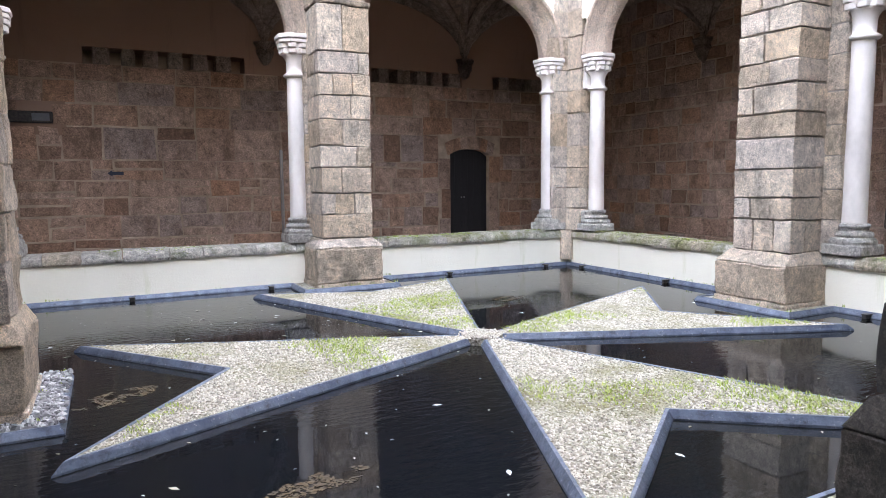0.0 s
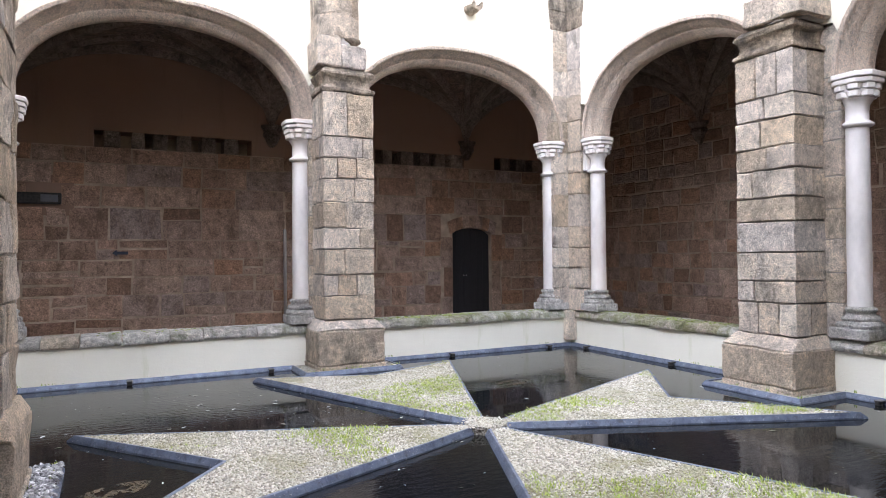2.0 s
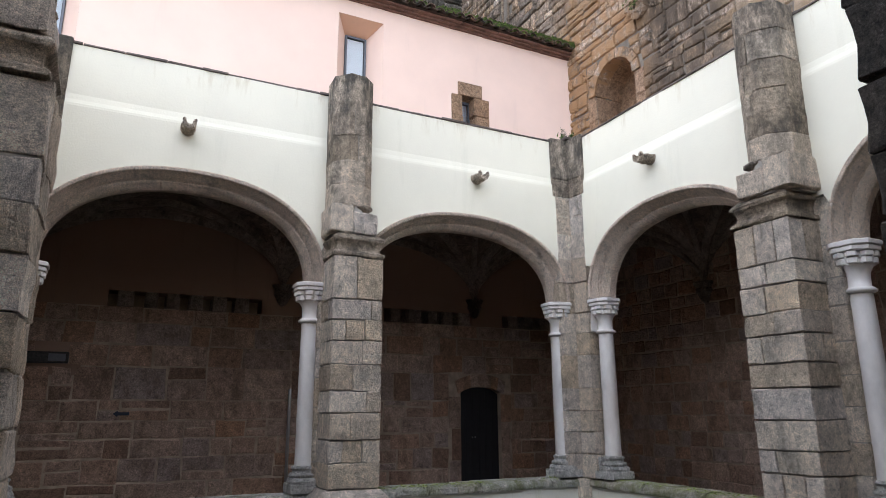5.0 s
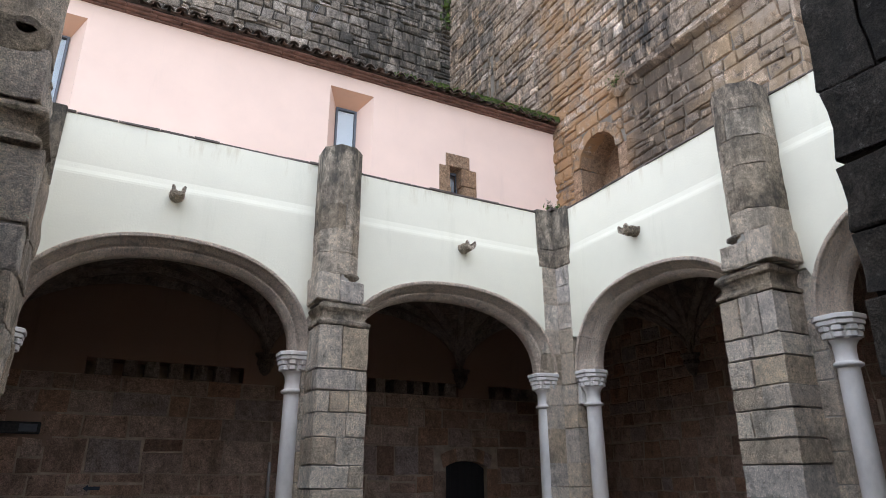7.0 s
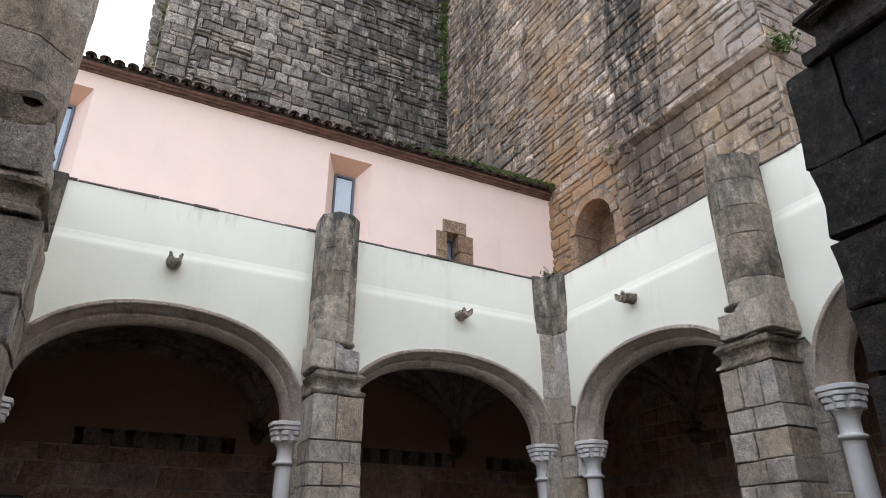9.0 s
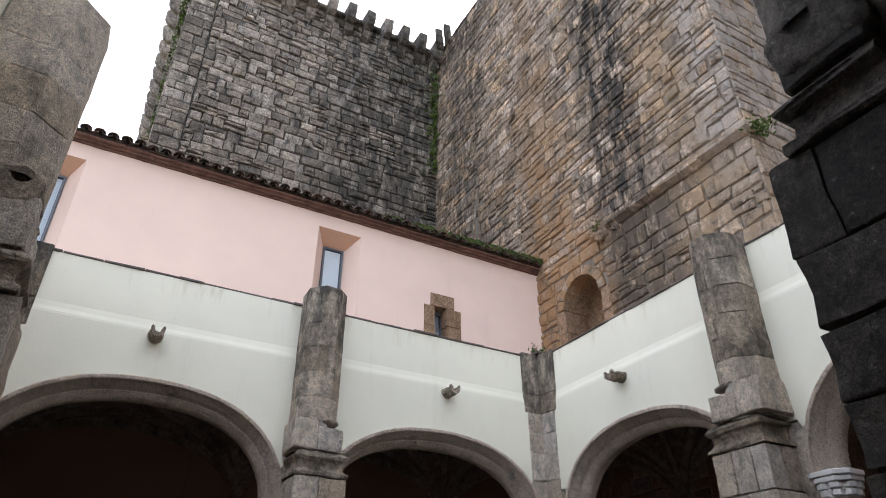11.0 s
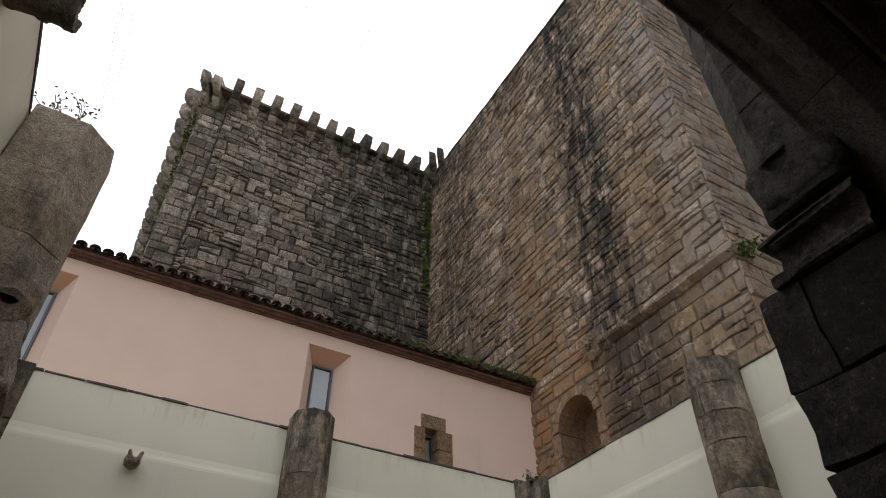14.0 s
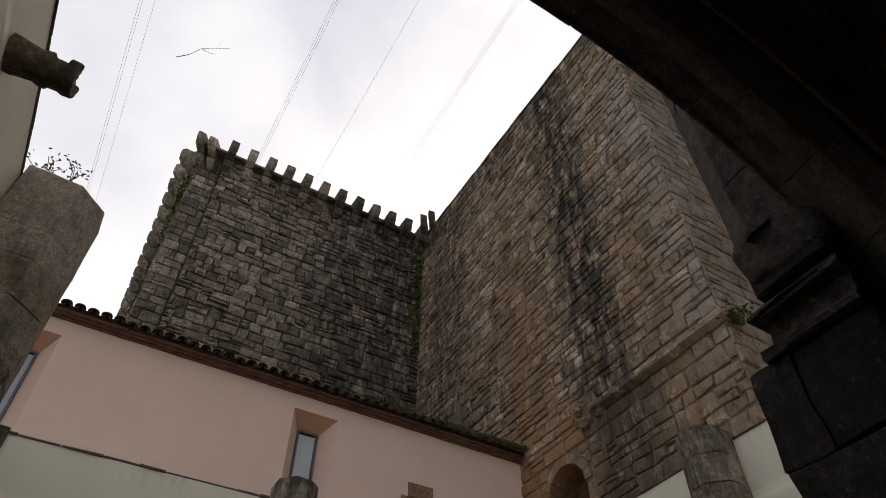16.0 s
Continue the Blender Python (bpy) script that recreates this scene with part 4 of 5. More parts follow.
# stones round the door, cut to its curve
for a, b, z0, z1 in ((DX0 - 0.24, DX0 - 0.005, FLOOR, 0.5), (DX0 - 0.2, DX0 - 0.005, 0.5, 1.1), (DX0 - 0.26, DX0 - 0.005, 1.1, 1.7), (DX1 + 0.005, DX1 + 0.22, FLOOR, 0.6), (DX1 + 0.005, DX1 + 0.2, 0.6, 1.2), (DX1 + 0.005, DX1 + 0.25, 1.2, 1.75)):
    bm = bmesh.new()
    box(bm, a, b, NB - 0.012, NB + 0.3, z0 + 0.006, z1 - 0.006, 0.012)
    jitter(bm, 0.004)
    part("jamb_stone", bm, gallery_stone, north_back)
n = 7
for i in range(n):
    xa, xb = DX0 - 0.06 + (DX1 - DX0 + 0.12) * i / n, DX0 - 0.06 + (DX1 - DX0 + 0.12) * (i + 1) / n
    bm = bmesh.new()
    cxm = (DX0 + DX1) / 2
    k = 1.12
    lo0, lo1 = door_curve(min(max(xa, DX0), DX1)), door_curve(min(max(xb, DX0), DX1))
    poly = [(xa + 0.003, lo0), (xb - 0.003, lo1), (cxm + (xb - cxm) * k - 0.003, lo1 + 0.24), (cxm + (xa - cxm) * k + 0.003, lo0 + 0.24)]
    vs = [[bm.verts.new((p, y, q)) for p, q in poly] for y in (NB - 0.015, NB + 0.3)]
    bm.faces.new(vs[0])
    bm.faces.new(vs[1][::-1])
    for j in range(4):
        bm.faces.new((vs[0][j], vs[0][(j + 1) % 4], vs[1][(j + 1) % 4], vs[1][j]))
    part("arch_stone", bm, gallery_stone, north_back)
# the door
door = structure("door_1", "closed black wooden door under a low stone arch", "door")
nb_ = 6
for i in range(nb_):
    xa, xb = DX0 + 0.003 + (DX1 - DX0 - 0.006) * i / nb_, DX0 + 0.003 + (DX1 - DX0 - 0.006) * (i + 1) / nb_
    bm = bmesh.new()
    za, zb = door_curve(xa) - 0.012, door_curve(xb) - 0.012
    vs = [[bm.verts.new(p) for p in ((xa + 0.003, y, FLOOR + 0.01), (xb - 0.003, y, FLOOR + 0.01), (xb - 0.003, y, zb), (xa + 0.003, y, za))] for y in (NB + 0.12, NB + 0.17)]
    bm.faces.new(vs[0])
    bm.faces.new(vs[1][::-1])
    for j in range(4):
        bm.faces.new((vs[0][j], vs[0][(j + 1) % 4], vs[1][(j + 1) % 4], vs[1][j]))
    part("door_board", bm, door_mat, door)
for dx in (-0.03, 0.035):
    bm = bmesh.new()
    bmesh.ops.create_uvsphere(bm, u_segments=12, v_segments=8, radius=0.014)
    bmesh.ops.translate(bm, verts=bm.verts, vec=(DX0 + 0.33 + dx, NB + 0.105, 0.92))
    part("door_knob", bm, steel, door, "small bright metal knob", True)
# recessed panel with a dark fitting in the west end of the wall
bm = bmesh.new()
box(bm, -7.45, -6.62, NB + 0.004, NB + 0.02, 2.0, 2.62)
part("panel_back", bm, ochre_plaster, north_back)
fit_box = tagged(new("wall_light_box"), "long dark metal light box fixed on the gallery wall", "light fitting")
bm = bmesh.new()
box(bm, -7.9, -6.79, NB - 0.10, NB + 0.004, 2.17, 2.34, 0.012)
part("housing", bm, iron, fit_box)
bm = bmesh.new()
box(bm, -7.06, -6.83, NB - 0.108, NB - 0.101, 2.20, 2.31, 0.002)
part("grille", bm, frame_mat, fit_box)
# arrow sign
arrow = tagged(new("arrow_sign"), "small dark blue arrow sign on the stone wall", "sign")
bm = bmesh.new()
pts = [(-6.10, 1.415), (-6.03, 1.465), (-6.03, 1.44), (-5.87, 1.44), (-5.87, 1.39), (-6.03, 1.39), (-6.03, 1.365)]
vs = [[bm.verts.new((x, y, z)) for x, z in pts] for y in (NB - 0.035, NB - 0.02)]
bm.faces.new(vs[0])
bm.faces.new(vs[1][::-1])
for j in range(7):
    bm.faces.new((vs[0][j], vs[0][(j + 1) % 7], vs[1][(j + 1) % 7], vs[1][j]))
part("arrow_plate", bm, sign_mat, arrow)
# standing steel post near the wall
post = tagged(new("steel_post"), "thin grey steel post standing on the gallery floor", "post")
bm = bmesh.new()
lathe(bm, ((0.028, FLOOR + 0.02), (0.028, 1.80), (0.02, 1.82)), -3.37, NB - 0.08, 14)
part("tube", bm, steel, post, "", True)
bm = bmesh.new()
lathe(bm, ((0.11, FLOOR), (0.11, FLOOR + 0.015), (0.03, FLOOR + 0.022)), -3.37, NB - 0.12, 20)
part("foot_plate", bm, steel, post)


def fEB(p):
    return Vector((EB + 0.012 - p[1], p[0], p[2]))


east_back = back_wall_core("wall_gallery_east", ((EB + 0.012, EB + 0.45, -LY - 3.3, NB, FLOOR, 5.3),), mortar_brown, "brown coursed stone back wall of the east gallery")
lay(masonry(fEB, -5.5, NB, FLOOR, 4.9, (0.20, 0.34), (0.2, 0.56), None, 0.018, 0.018, 0.011), east_back, gallery_stone, gallery_stone, lambda u, z: abs(u - 0.6) + 0.4 * z, 290)
bm = bmesh.new()
box(bm, WB - 0.45, WB, SB - 0.4, NB + 0.4, FLOOR, 5.3)
tagged(part("wall_gallery_west", bm, ochre_plaster), "plastered back wall of the west gallery", "wall", kind="structure")
bm = bmesh.new()
box(bm, WB, EB + 0.4, SB - 0.45, SB, FLOOR, 5.3)
tagged(part("wall_gallery_south", bm, ochre_plaster), "plastered back wall of the south gallery", "wall", kind="structure")

VS, VH = 3.62, 1.12


def vault_z(p, q):
    return VS + VH * max(math.sqrt(max(0, 1 - p * p)), math.sqrt(max(0, 1 - q * q)))


def vault(name, x0, x1, y0, y1):
    n = 20
    verts, faces = [], []
    for i in range(n + 1):
        for j in range(n + 1):
            p, q = -math.cos(math.pi * i / n), -math.cos(math.pi * j / n)
            verts.append(((x0 + x1) / 2 + (x1 - x0) / 2 * p, (y0 + y1) / 2 + (y1 - y0) / 2 * q, vault_z(p, q)))
    for i in range(n):
        for j in range(n):
            a = i * (n + 1) + j
            faces.append((a, a + 1, a + n + 2, a + n + 1))
    b = len(verts)
    verts += [(x0, y0, 5.28), (x1, y0, 5.28), (x1, y1, 5.28), (x0, y1, 5.28)]
    faces.append((b, b + 1, b + 2, b + 3))
    ob = raw("ceiling_" + name, verts, faces, vault_brick)
    tagged(ob, "dark brick rib vault of the cloister gallery", "ceiling", kind="structure")
    ribs = tagged(new("vault_ribs"), "stone ribs fanning from wall corbels under the vault", "vault ribs", "vault ribs of the galleries")

    def rib(pts, w=0.07, h=0.11):
        bm = bmesh.new()
        rows = []
        for k, p in enumerate(pts):
            d = (pts[min(k + 1, len(pts) - 1)] - pts[max(k - 1, 0)])
            s = Vector((-d.y, d.x, 0))
            s = s.normalized() * w if s.length > 1e-6 else Vector((w, 0, 0))
            up = Vector((0, 0, 1))
            rows.append([bm.verts.new(p + s * a - up * b) for a, b in ((-1, -0.03), (-1, h * 0.5), (-0.45, h), (0.45, h), (1, h * 0.5), (1, -0.03))])
        for a, b in zip(rows, rows[1:]):
            for i in range(5):
                bm.faces.new((a[i], a[i + 1], b[i + 1], b[i]))
        part("rib", bm, rib_stone, ribs)

    def at(p, q):
        return Vector(((x0 + x1) / 2 + (x1 - x0) / 2 * p, (y0 + y1) / 2 + (y1 - y0) / 2 * q, vault_z(p, q)))
    m_ = 16
    cs = [-math.cos(math.pi * k / m_) for k in range(m_ + 1)]
    for s in (1, -1):
        rib([at(c, s * c) for c in cs])
    for e in (-0.985, 0.985):
        rib([at(c, e) for c in cs])
        rib([at(e, c) for c in cs])
    half = [c for c in cs if c <= 0]
    for sx in (1, -1):
        for sy in (1, -1):
            rib([at(sx * c, sy * (-1 + (1 + c) * 0.45)) for c in half], 0.055, 0.09)
            rib([at(sx * (-1 + (1 + c) * 0.45), sy * c) for c in half], 0.055, 0.09)
    for px, py in ((x0, y1), (x1, y1), (x0, y0), (x1, y0)):
        bm = bmesh.new()
        lathe(bm, ((0.03, VS - 0.36), (0.09, VS - 0.30), (0.13, VS - 0.20), (0.16, VS - 0.17), (0.16, VS - 0.12), (0.14, VS - 0.09), (0.2, VS - 0.01), (0.2, VS + 0.02)), px, py, 12)
        part("corbel", bm, rib_stone, ribs)


XN = (WB, -LX - 0.36, -3.57, 0.36, EB)
for i in range(4):
    vault(f"north_{i + 1}", XN[i], XN[i + 1], THICK, NB)
for i, (a, b) in enumerate(((-3.6, THICK), (-LY - THICK, -3.6))):
    vault(f"east_{i + 1}", THICK, EB, a, b)
    vault(f"west_{i + 1}", WB, -LX - THICK, a, b)
for i in range(4):
    vault(f"south_{i + 1}", XN[i], XN[i + 1], SB, -LY - THICK)
# flat roof of the galleries behind the white walls
bm = bmesh.new()
box(bm, WB - 0.4, EB, THICK, NB, 5.30, 5.38)
box(bm, WB - 0.4, EB + 0.3, SB - 0.4, -LY - THICK, 5.30, 5.38)
box(bm, THICK, EB, -LY - THICK, THICK, 5.30, 5.38)
box(bm, WB - 0.4, -LX - THICK, -LY - THICK, THICK, 5.30, 5.38)
tagged(part("roof_terrace", bm, floor_mat), "flat terrace roof over the galleries", "roof", kind="structure")

# ---------------------------------------------------------------- water spouts
def spout(f0, u, z, size=0.78):
    ob = tagged(new("water_spout"), "short carved granite water spout on the white wall", "water spout", "water spouts of the court")

    def f(p):
        """p: along the spout, across, up."""
        return f0((u + size * p[1], size * p[0], z + size * p[2] - 0.05 * p[0]))
    bm = bmesh.new()
    n = 14
    rings = []
    for d, r in ((-0.03, 0.115), (0.02, 0.115), (0.04, 0.105), (0.13, 0.098), (0.15, 0.108), (0.19, 0.108), (0.20, 0.092), (0.26, 0.088), (0.28, 0.098), (0.33, 0.095)):
        ring = []
        for i in range(n):
            a = math.radians(160) + math.radians(220) * i / (n - 1)
            ring.append((d, r * math.cos(a), r * math.sin(a) * 1.05))
        for i in range(n):
            a = math.radians(380) - math.radians(220) * i / (n - 1)
            rr = r - 0.042
            ring.append((d, rr * math.cos(a), rr * math.sin(a) * 1.05 + 0.02))
        rings.append([bm.verts.new(f(p)) for p in ring])
    k = len(rings[0])
    for a, b in zip(rings, rings[1:]):
        for i in range(k):
            bm.faces.new((a[i], a[(i + 1) % k], b[(i + 1) % k], b[i]))
    bm.faces.new(rings[0])
    bm.faces.new(rings[-1][::-1])
    jitter(bm, 0.004)
    trough = part("trough", bm, granite_dark, ob)
    for s in (-1, 1):
        bm = bmesh.new()
        box(bm, 0.26, 0.335, s * 0.082 - 0.02, s * 0.082 + 0.02, 0.01, 0.07, 0.012, f)
        part("lip", bm, granite_dark, trough)


for f0, u, z in ((fN, 1.69, 4.73), (fN, 5.65, 4.75), (fE, 1.77, 4.70), (fE, 5.5, 4.66), (fW, 1.9, 4.72)):
    spout(f0, u, z)
spout(fW, 5.32, 5.0, 0.98)

# ---------------------------------------------------------------- pink building behind the north gallery
PY, PZ, EZ = NB, 9.795, 9.72
PW = -13.0
pink = structure("wall_pink", "pink rendered upper wall with recessed windows", "wall")
WINS = ((-2.72, -1.73), (-8.35, -7.32))
SWX0, SWX1, SWZ = -0.12, 0.83, 8.21


def pbox(x0, x1, z0, z1):
    bm = bmesh.new()
    box(bm, x0, x1, PY, PY + 0.55, z0, z1)
    part("wall_panel", bm, pink_plaster, pink)


xs = [PW]
for a, b in sorted(WINS) + [(SWX0, SWX1)]:
    pbox(xs[-1], a, 5.30, PZ)
    xs.append(b)
pbox(xs[-1], EB + 0.3, 5.30, PZ)
for a, b in WINS:
    pbox(a, b, 9.46, PZ)
    pbox(a, b, 5.30, 6.3)
pbox(SWX0, SWX1, 8.54, PZ)
pbox(SWX0, SWX1, 5.30, 6.9)
pbox(SWX0, SWX0 + 0.16, 8.215, 8.54)
pbox(SWX1 - 0.17, SWX1, 8.215, 8.54)


def tall_window(name, a, b):
    ob = structure(name, "tall narrow window in a splayed orange-pink reveal", "window")
    ia, ib, yt, it = a + 0.27, b - 0.25, PY + 0.42, 9.22
    bm = bmesh.new()
    o = [bm.verts.new((x, PY - 0.002, z)) for x, z in ((a, 6.3), (b, 6.3), (b, 9.46), (a, 9.46))]
    i_ = [bm.verts.new((x, yt, z)) for x, z in ((ia, 6.45), (ib, 6.45), (ib, it), (ia, it))]
    for k in (0, 1, 3):
        bm.faces.new((o[k], o[(k + 1) % 4], i_[(k + 1) % 4], i_[k]))
    part("side_reveal", bm, pink_plaster, ob)
    bm = bmesh.new()
    v = [bm.verts.new(p) for p in ((a, PY - 0.002, 9.46), (b, PY - 0.002, 9.46), (ib, yt, it), (ia, yt, it))]
    bm.faces.new(v)
    part("soffit", bm, reveal_plaster, ob, "orange-pink sloped soffit")
    bm = bmesh.new()
    t = 0.045
    for x0, x1, z0, z1 in ((ia, ia + t, 6.45, it), (ib - t, ib, 6.45, it), (ia + t, ib - t, it - t, it), (ia + t, ib - t, 6.45, 6.45 + t)):
        box(bm, x0, x1, yt - 0.05, yt + 0.03, z0, z1, 0.005)
    wf = part("window_frame", bm, frame_mat, ob)
    bm = bmesh.new()
    box(bm, ia + t, ib - t, yt - 0.012, yt - 0.004, 6.45 + t, it - t)
    g = part("pane", bm, glass_mat, wf)
    g.visible_shadow = False
    bm = bmesh.new()
    box(bm, ia + t, ib - t, yt + 0.03, yt + 0.04, 6.45 + t, it - t)
    part("blind", bm, blind_mat, ob)
    bm = bmesh.new()
    box(bm, ia - 0.2, ib + 0.2, yt + 0.09, yt + 0.12, 6.3, 9.5)
    part("dark_room", bm, iron, ob)


for i, (a, b) in enumerate(WINS):
    tall_window(f"window_{i + 1}", a, b)

small = structure("window_3", "small window in a stepped brown granite surround", "window")
for x0, x1, z0, z1 in ((SWX0, 0.15, 7.72, SWZ), (SWX0, 0.17, 7.2, 7.715), (0.44, SWX1, 7.78, SWZ), (0.46, SWX1, 7.3, 7.775), (SWX0 + 0.165, SWX1 - 0.175, 8.215, 8.535), (SWX0, 0.17, 6.9, 7.195), (0.46, SWX1, 6.9, 7.295)):
    bm = bmesh.new()
    box(bm, x0 + 0.004, x1 - 0.004, PY - 0.02, PY + 0.5, z0, z1 - 0.004, 0.012)
    jitter(bm, 0.003)
    part("surround_stone", bm, niche_stone, small)
bm = bmesh.new()
v = [bm.verts.new(p) for p in ((0.13, PY - 0.02, 8.33), (0.5, PY - 0.02, 8.33), (0.46, PY + 0.3, 8.16), (0.17, PY + 0.3, 8.16))]
bm.faces.new(v)
part("soffit", bm, niche_stone, small)
bm = bmesh.new()
for x0, x1, z0, z1 in ((0.17, 0.20, 6.9, 8.21), (0.43, 0.46, 6.9, 8.21), (0.20, 0.43, 8.13, 8.21)):
    box(bm, x0, x1, PY + 0.24, PY + 0.30, z0, z1)
part("window_frame", bm, frame_mat, small)
bm = bmesh.new()
box(bm, 0.20, 0.43, PY + 0.26, PY + 0.268, 6.9, 8.13)
part("pane", bm, glass_mat, small).visible_shadow = False
bm = bmesh.new()
box(bm, 0.17, 0.46, PY + 0.36, PY + 0.38, 6.9, 8.21)
part("blind", bm, blind_mat, small)

# eaves: red brick cornice, then a row of canal tiles
eaves = structure("roof_pink", "old canal tile roof with mossy eaves on a red cornice", "roof")
for i, (d, z0, z1) in enumerate(((0.05, PZ, PZ + 0.034), (0.12, PZ + 0.036, PZ + 0.074), (0.20, PZ + 0.076, PZ + 0.115))):
    x = PW
    while x < EB - 0.03:
        w = min(random.uniform(0.26, 0.5), EB - 0.02 - x)
        bm = bmesh.new()
        box(bm, x, x + w - 0.004, PY - d - random.uniform(0, 0.012), PY + 0.5, z0, z1, 0.01)
        jitter(bm, 0.009)
        part("cornice_brick", bm, brick_mat, eaves)
        x += w
bm = bmesh.new()
sl = 0.30
v = [bm.verts.new(p) for p in ((PW, PY - 0.25, EZ + 0.2), (EB, PY - 0.25, EZ + 0.2), (EB, PY + 3.6, EZ + 0.2 + 3.85 * sl), (PW, PY + 3.6, EZ + 0.2 + 3.85 * sl))]
bm.faces.new(v)
part("roof_slope", bm, tile_mat, eaves)
x, k = PW, 0
while x < EB - 0.1:
    yj, zj, tilt = random.uniform(-0.03, 0.02), random.uniform(-0.012, 0.012), random.uniform(-0.03, 0.03)
    for cover in (True, False):
        verts, faces = [], []
        nn = 7
        for r in (0, 1):
            for j in range(2):
                for i in range(nn):
                    a = math.pi * i / (nn - 1)
                    rr = (0.105 if cover else 0.095) - 0.014 * r - 0.012 * j
                    px = x + (0 if cover else 0.125) + rr * math.cos(a)
                    pz = (rr * math.sin(a) * 0.85 + 0.02) if cover else (0.055 - rr * math.sin(a) * 0.6)
                    y = PY - 0.34 + yj + j * 0.5 + (0 if cover else 0.03)
                    verts.append((px + tilt * j, y, EZ + 0.20 + zj + pz + j * 0.5 * sl))
        for j0, (o, p) in enumerate(((0, nn), (2 * nn, 3 * nn))):
            for i in range(nn - 1):
                faces.append((o + i, o + i + 1, p + i + 1, p + i))
        for i in range(nn - 1):
            faces.append((i, i + 1, 2 * nn + i + 1, 2 * nn + i))
        raw("roof_tile", verts, faces, tile_mat, eaves)
    x += 0.24
    k += 1
# moss on the eaves, thick towards the church
spots = []
for i in range(5200):
    t = random.random() ** 0.4
    x = PW + 5 + (EB - PW - 5) * t
    if noise.noise(Vector((x * 1.3, 0, 1))) + 1.1 * (x + 0.3) / 3 > random.uniform(-0.2, 0.8):
        spots.append((x, PY - 0.32 + abs(random.gauss(0, 0.16))))
verts, faces = [], []
for x, y in spots:
    s = random.uniform(0.02, 0.05)
    z = EZ + 0.27 + (y - PY + 0.34) * sl + random.uniform(-0.01, 0.09)
    b = len(verts)
    for p in ((-1, 0, 0), (1, 0.2, 0.1), (0, -0.6, 0.9), (0.3, 0.9, 0.5), (0, 0.1, -0.7)):
        verts.append((x + s * p[0] * random.uniform(0.6, 1.3), y + s * p[1], z + s * p[2] * random.uniform(0.6, 1.4)))
    faces += [(b, b + 1, b + 2), (b + 1, b + 3, b + 2), (b + 3, b, b + 2), (b, b + 4, b + 1), (b + 1, b + 4, b + 3), (b + 3, b + 4, b)]
raw("moss", verts, faces, moss_mat, eaves)["kind"] = "stuff"

# ---------------------------------------------------------------- church: high wall over the east gallery
CH, CS, STEP = 22.98, -2.68, 9.70
church = structure("church_wall", "tall weathered granite church wall with dark streaks, niche and slit window", "wall")


def fCh(p):
    return Vector((EB - p[1], p[0], p[2]))


def fChS(p):
    return Vector((p[0], CS - p[1], p[2]))


NY0, NY1, NSP, NTOP = 1.62, 2.86, 8.42, 9.02


def niche_top(y):
    q = (y - (NY0 + NY1) / 2) / ((NY1 - NY0) / 2)
    return NSP + (NTOP - NSP) * math.sqrt(max(0, 1 - q * q))


# core with the niche's opening
bm = bmesh.new()
ys = sorted({CS, NY0, NY1, 9.4} | {CS + i * 0.5 for i in range(24)} | {NY0 + (NY1 - NY0) * i / 16 for i in range(17)})
zs = [5.0, 9.5, 13.0, 16.0, 19.0, 22.5, CH]
for a, b in zip(ys, ys[1:]):
    inside = a >= NY0 - 1e-6 and b <= NY1 + 1e-6
    col = [(niche_top(a), niche_top(b))] if inside else [(5.0, 5.0)]
    col += [(z, z) for z in zs[1:]]
    va = [bm.verts.new(fCh((a, 0, z[0]))) for z in col]
    vb = [bm.verts.new(fCh((b, 0, z[1]))) for z in col]
    for i in range(len(col) - 1):
        bm.faces.new((va[i], vb[i], vb[i + 1], va[i + 1]))
for z0, z1 in ((5.0, CH),):
    v = [bm.verts.new(p) for p in ((EB, CS, z0), (5.55, CS, z0), (5.55, CS, z1), (EB, CS, z1))]
    bm.faces.new(v)
v = [bm.verts.new(p) for p in ((EB, CS, CH), (5.55, CS, CH), (9, 12, CH), (EB, 9.4, CH))]
bm.faces.new(v)
v = [bm.verts.new(p) for p in ((9, 12, CH), (5.55, CS, CH), (5.55, CS, 0), (9, 12, 0))]
bm.faces.new(v)
part("wall_core", bm, mortar_church, church)
# the wall that goes on south, set back
bm = bmesh.new()
box(bm, 5.50, 7.0, -16, CS - 0.001, 0, CH + 0.8)
part("transept_core", bm, mortar_church, church)
# niche lining
bm = bmesh.new()
n = 14
for i in range(n):
    a, b = NY0 + (NY1 - NY0) * i / n, NY0 + (NY1 - NY0) * (i + 1) / n
    v = [bm.verts.new((x, y, niche_top(y))) for x, y in ((EB - 0.03, a), (EB - 0.03, b), (EB + 0.75, b), (EB + 0.75, a))]
    bm.faces.new(v)
part("niche_vault", bm, niche_stone, church)
for z0, z1 in ((5.2, 6.6), (6.6, 7.25), (7.25, 7.85), (7.85, 8.42)):
    for y0, y1 in ((NY0 - 0.01, NY0 - 0.3), (NY1 + 0.01, NY1 + 0.3)):
        bm = bmesh.new()
        box(bm, EB - 0.03, EB + 0.75, min(y0, y1), max(y0, y1), z0 + 0.006, z1 - 0.006, 0.015)
        jitter(bm, 0.006)
        part("niche_stone", bm, niche_stone, church)
    cutx = random.uniform(1.95, 2.5)
    for y0, y1 in ((NY0 - 0.3, cutx), (cutx, NY1 + 0.3)):
        bm = bmesh.new()
        box(bm, EB + 0.7, EB + 0.95, y0 + 0.004, y1 - 0.004, z0 + 0.004, z1 - 0.004, 0.01)
        part("niche_stone", bm, niche_stone, church)
bm = bmesh.new()
box(bm, EB + 0.72, EB + 0.95, NY0 - 0.3, NY1 + 0.3, 8.43, 9.3, 0)
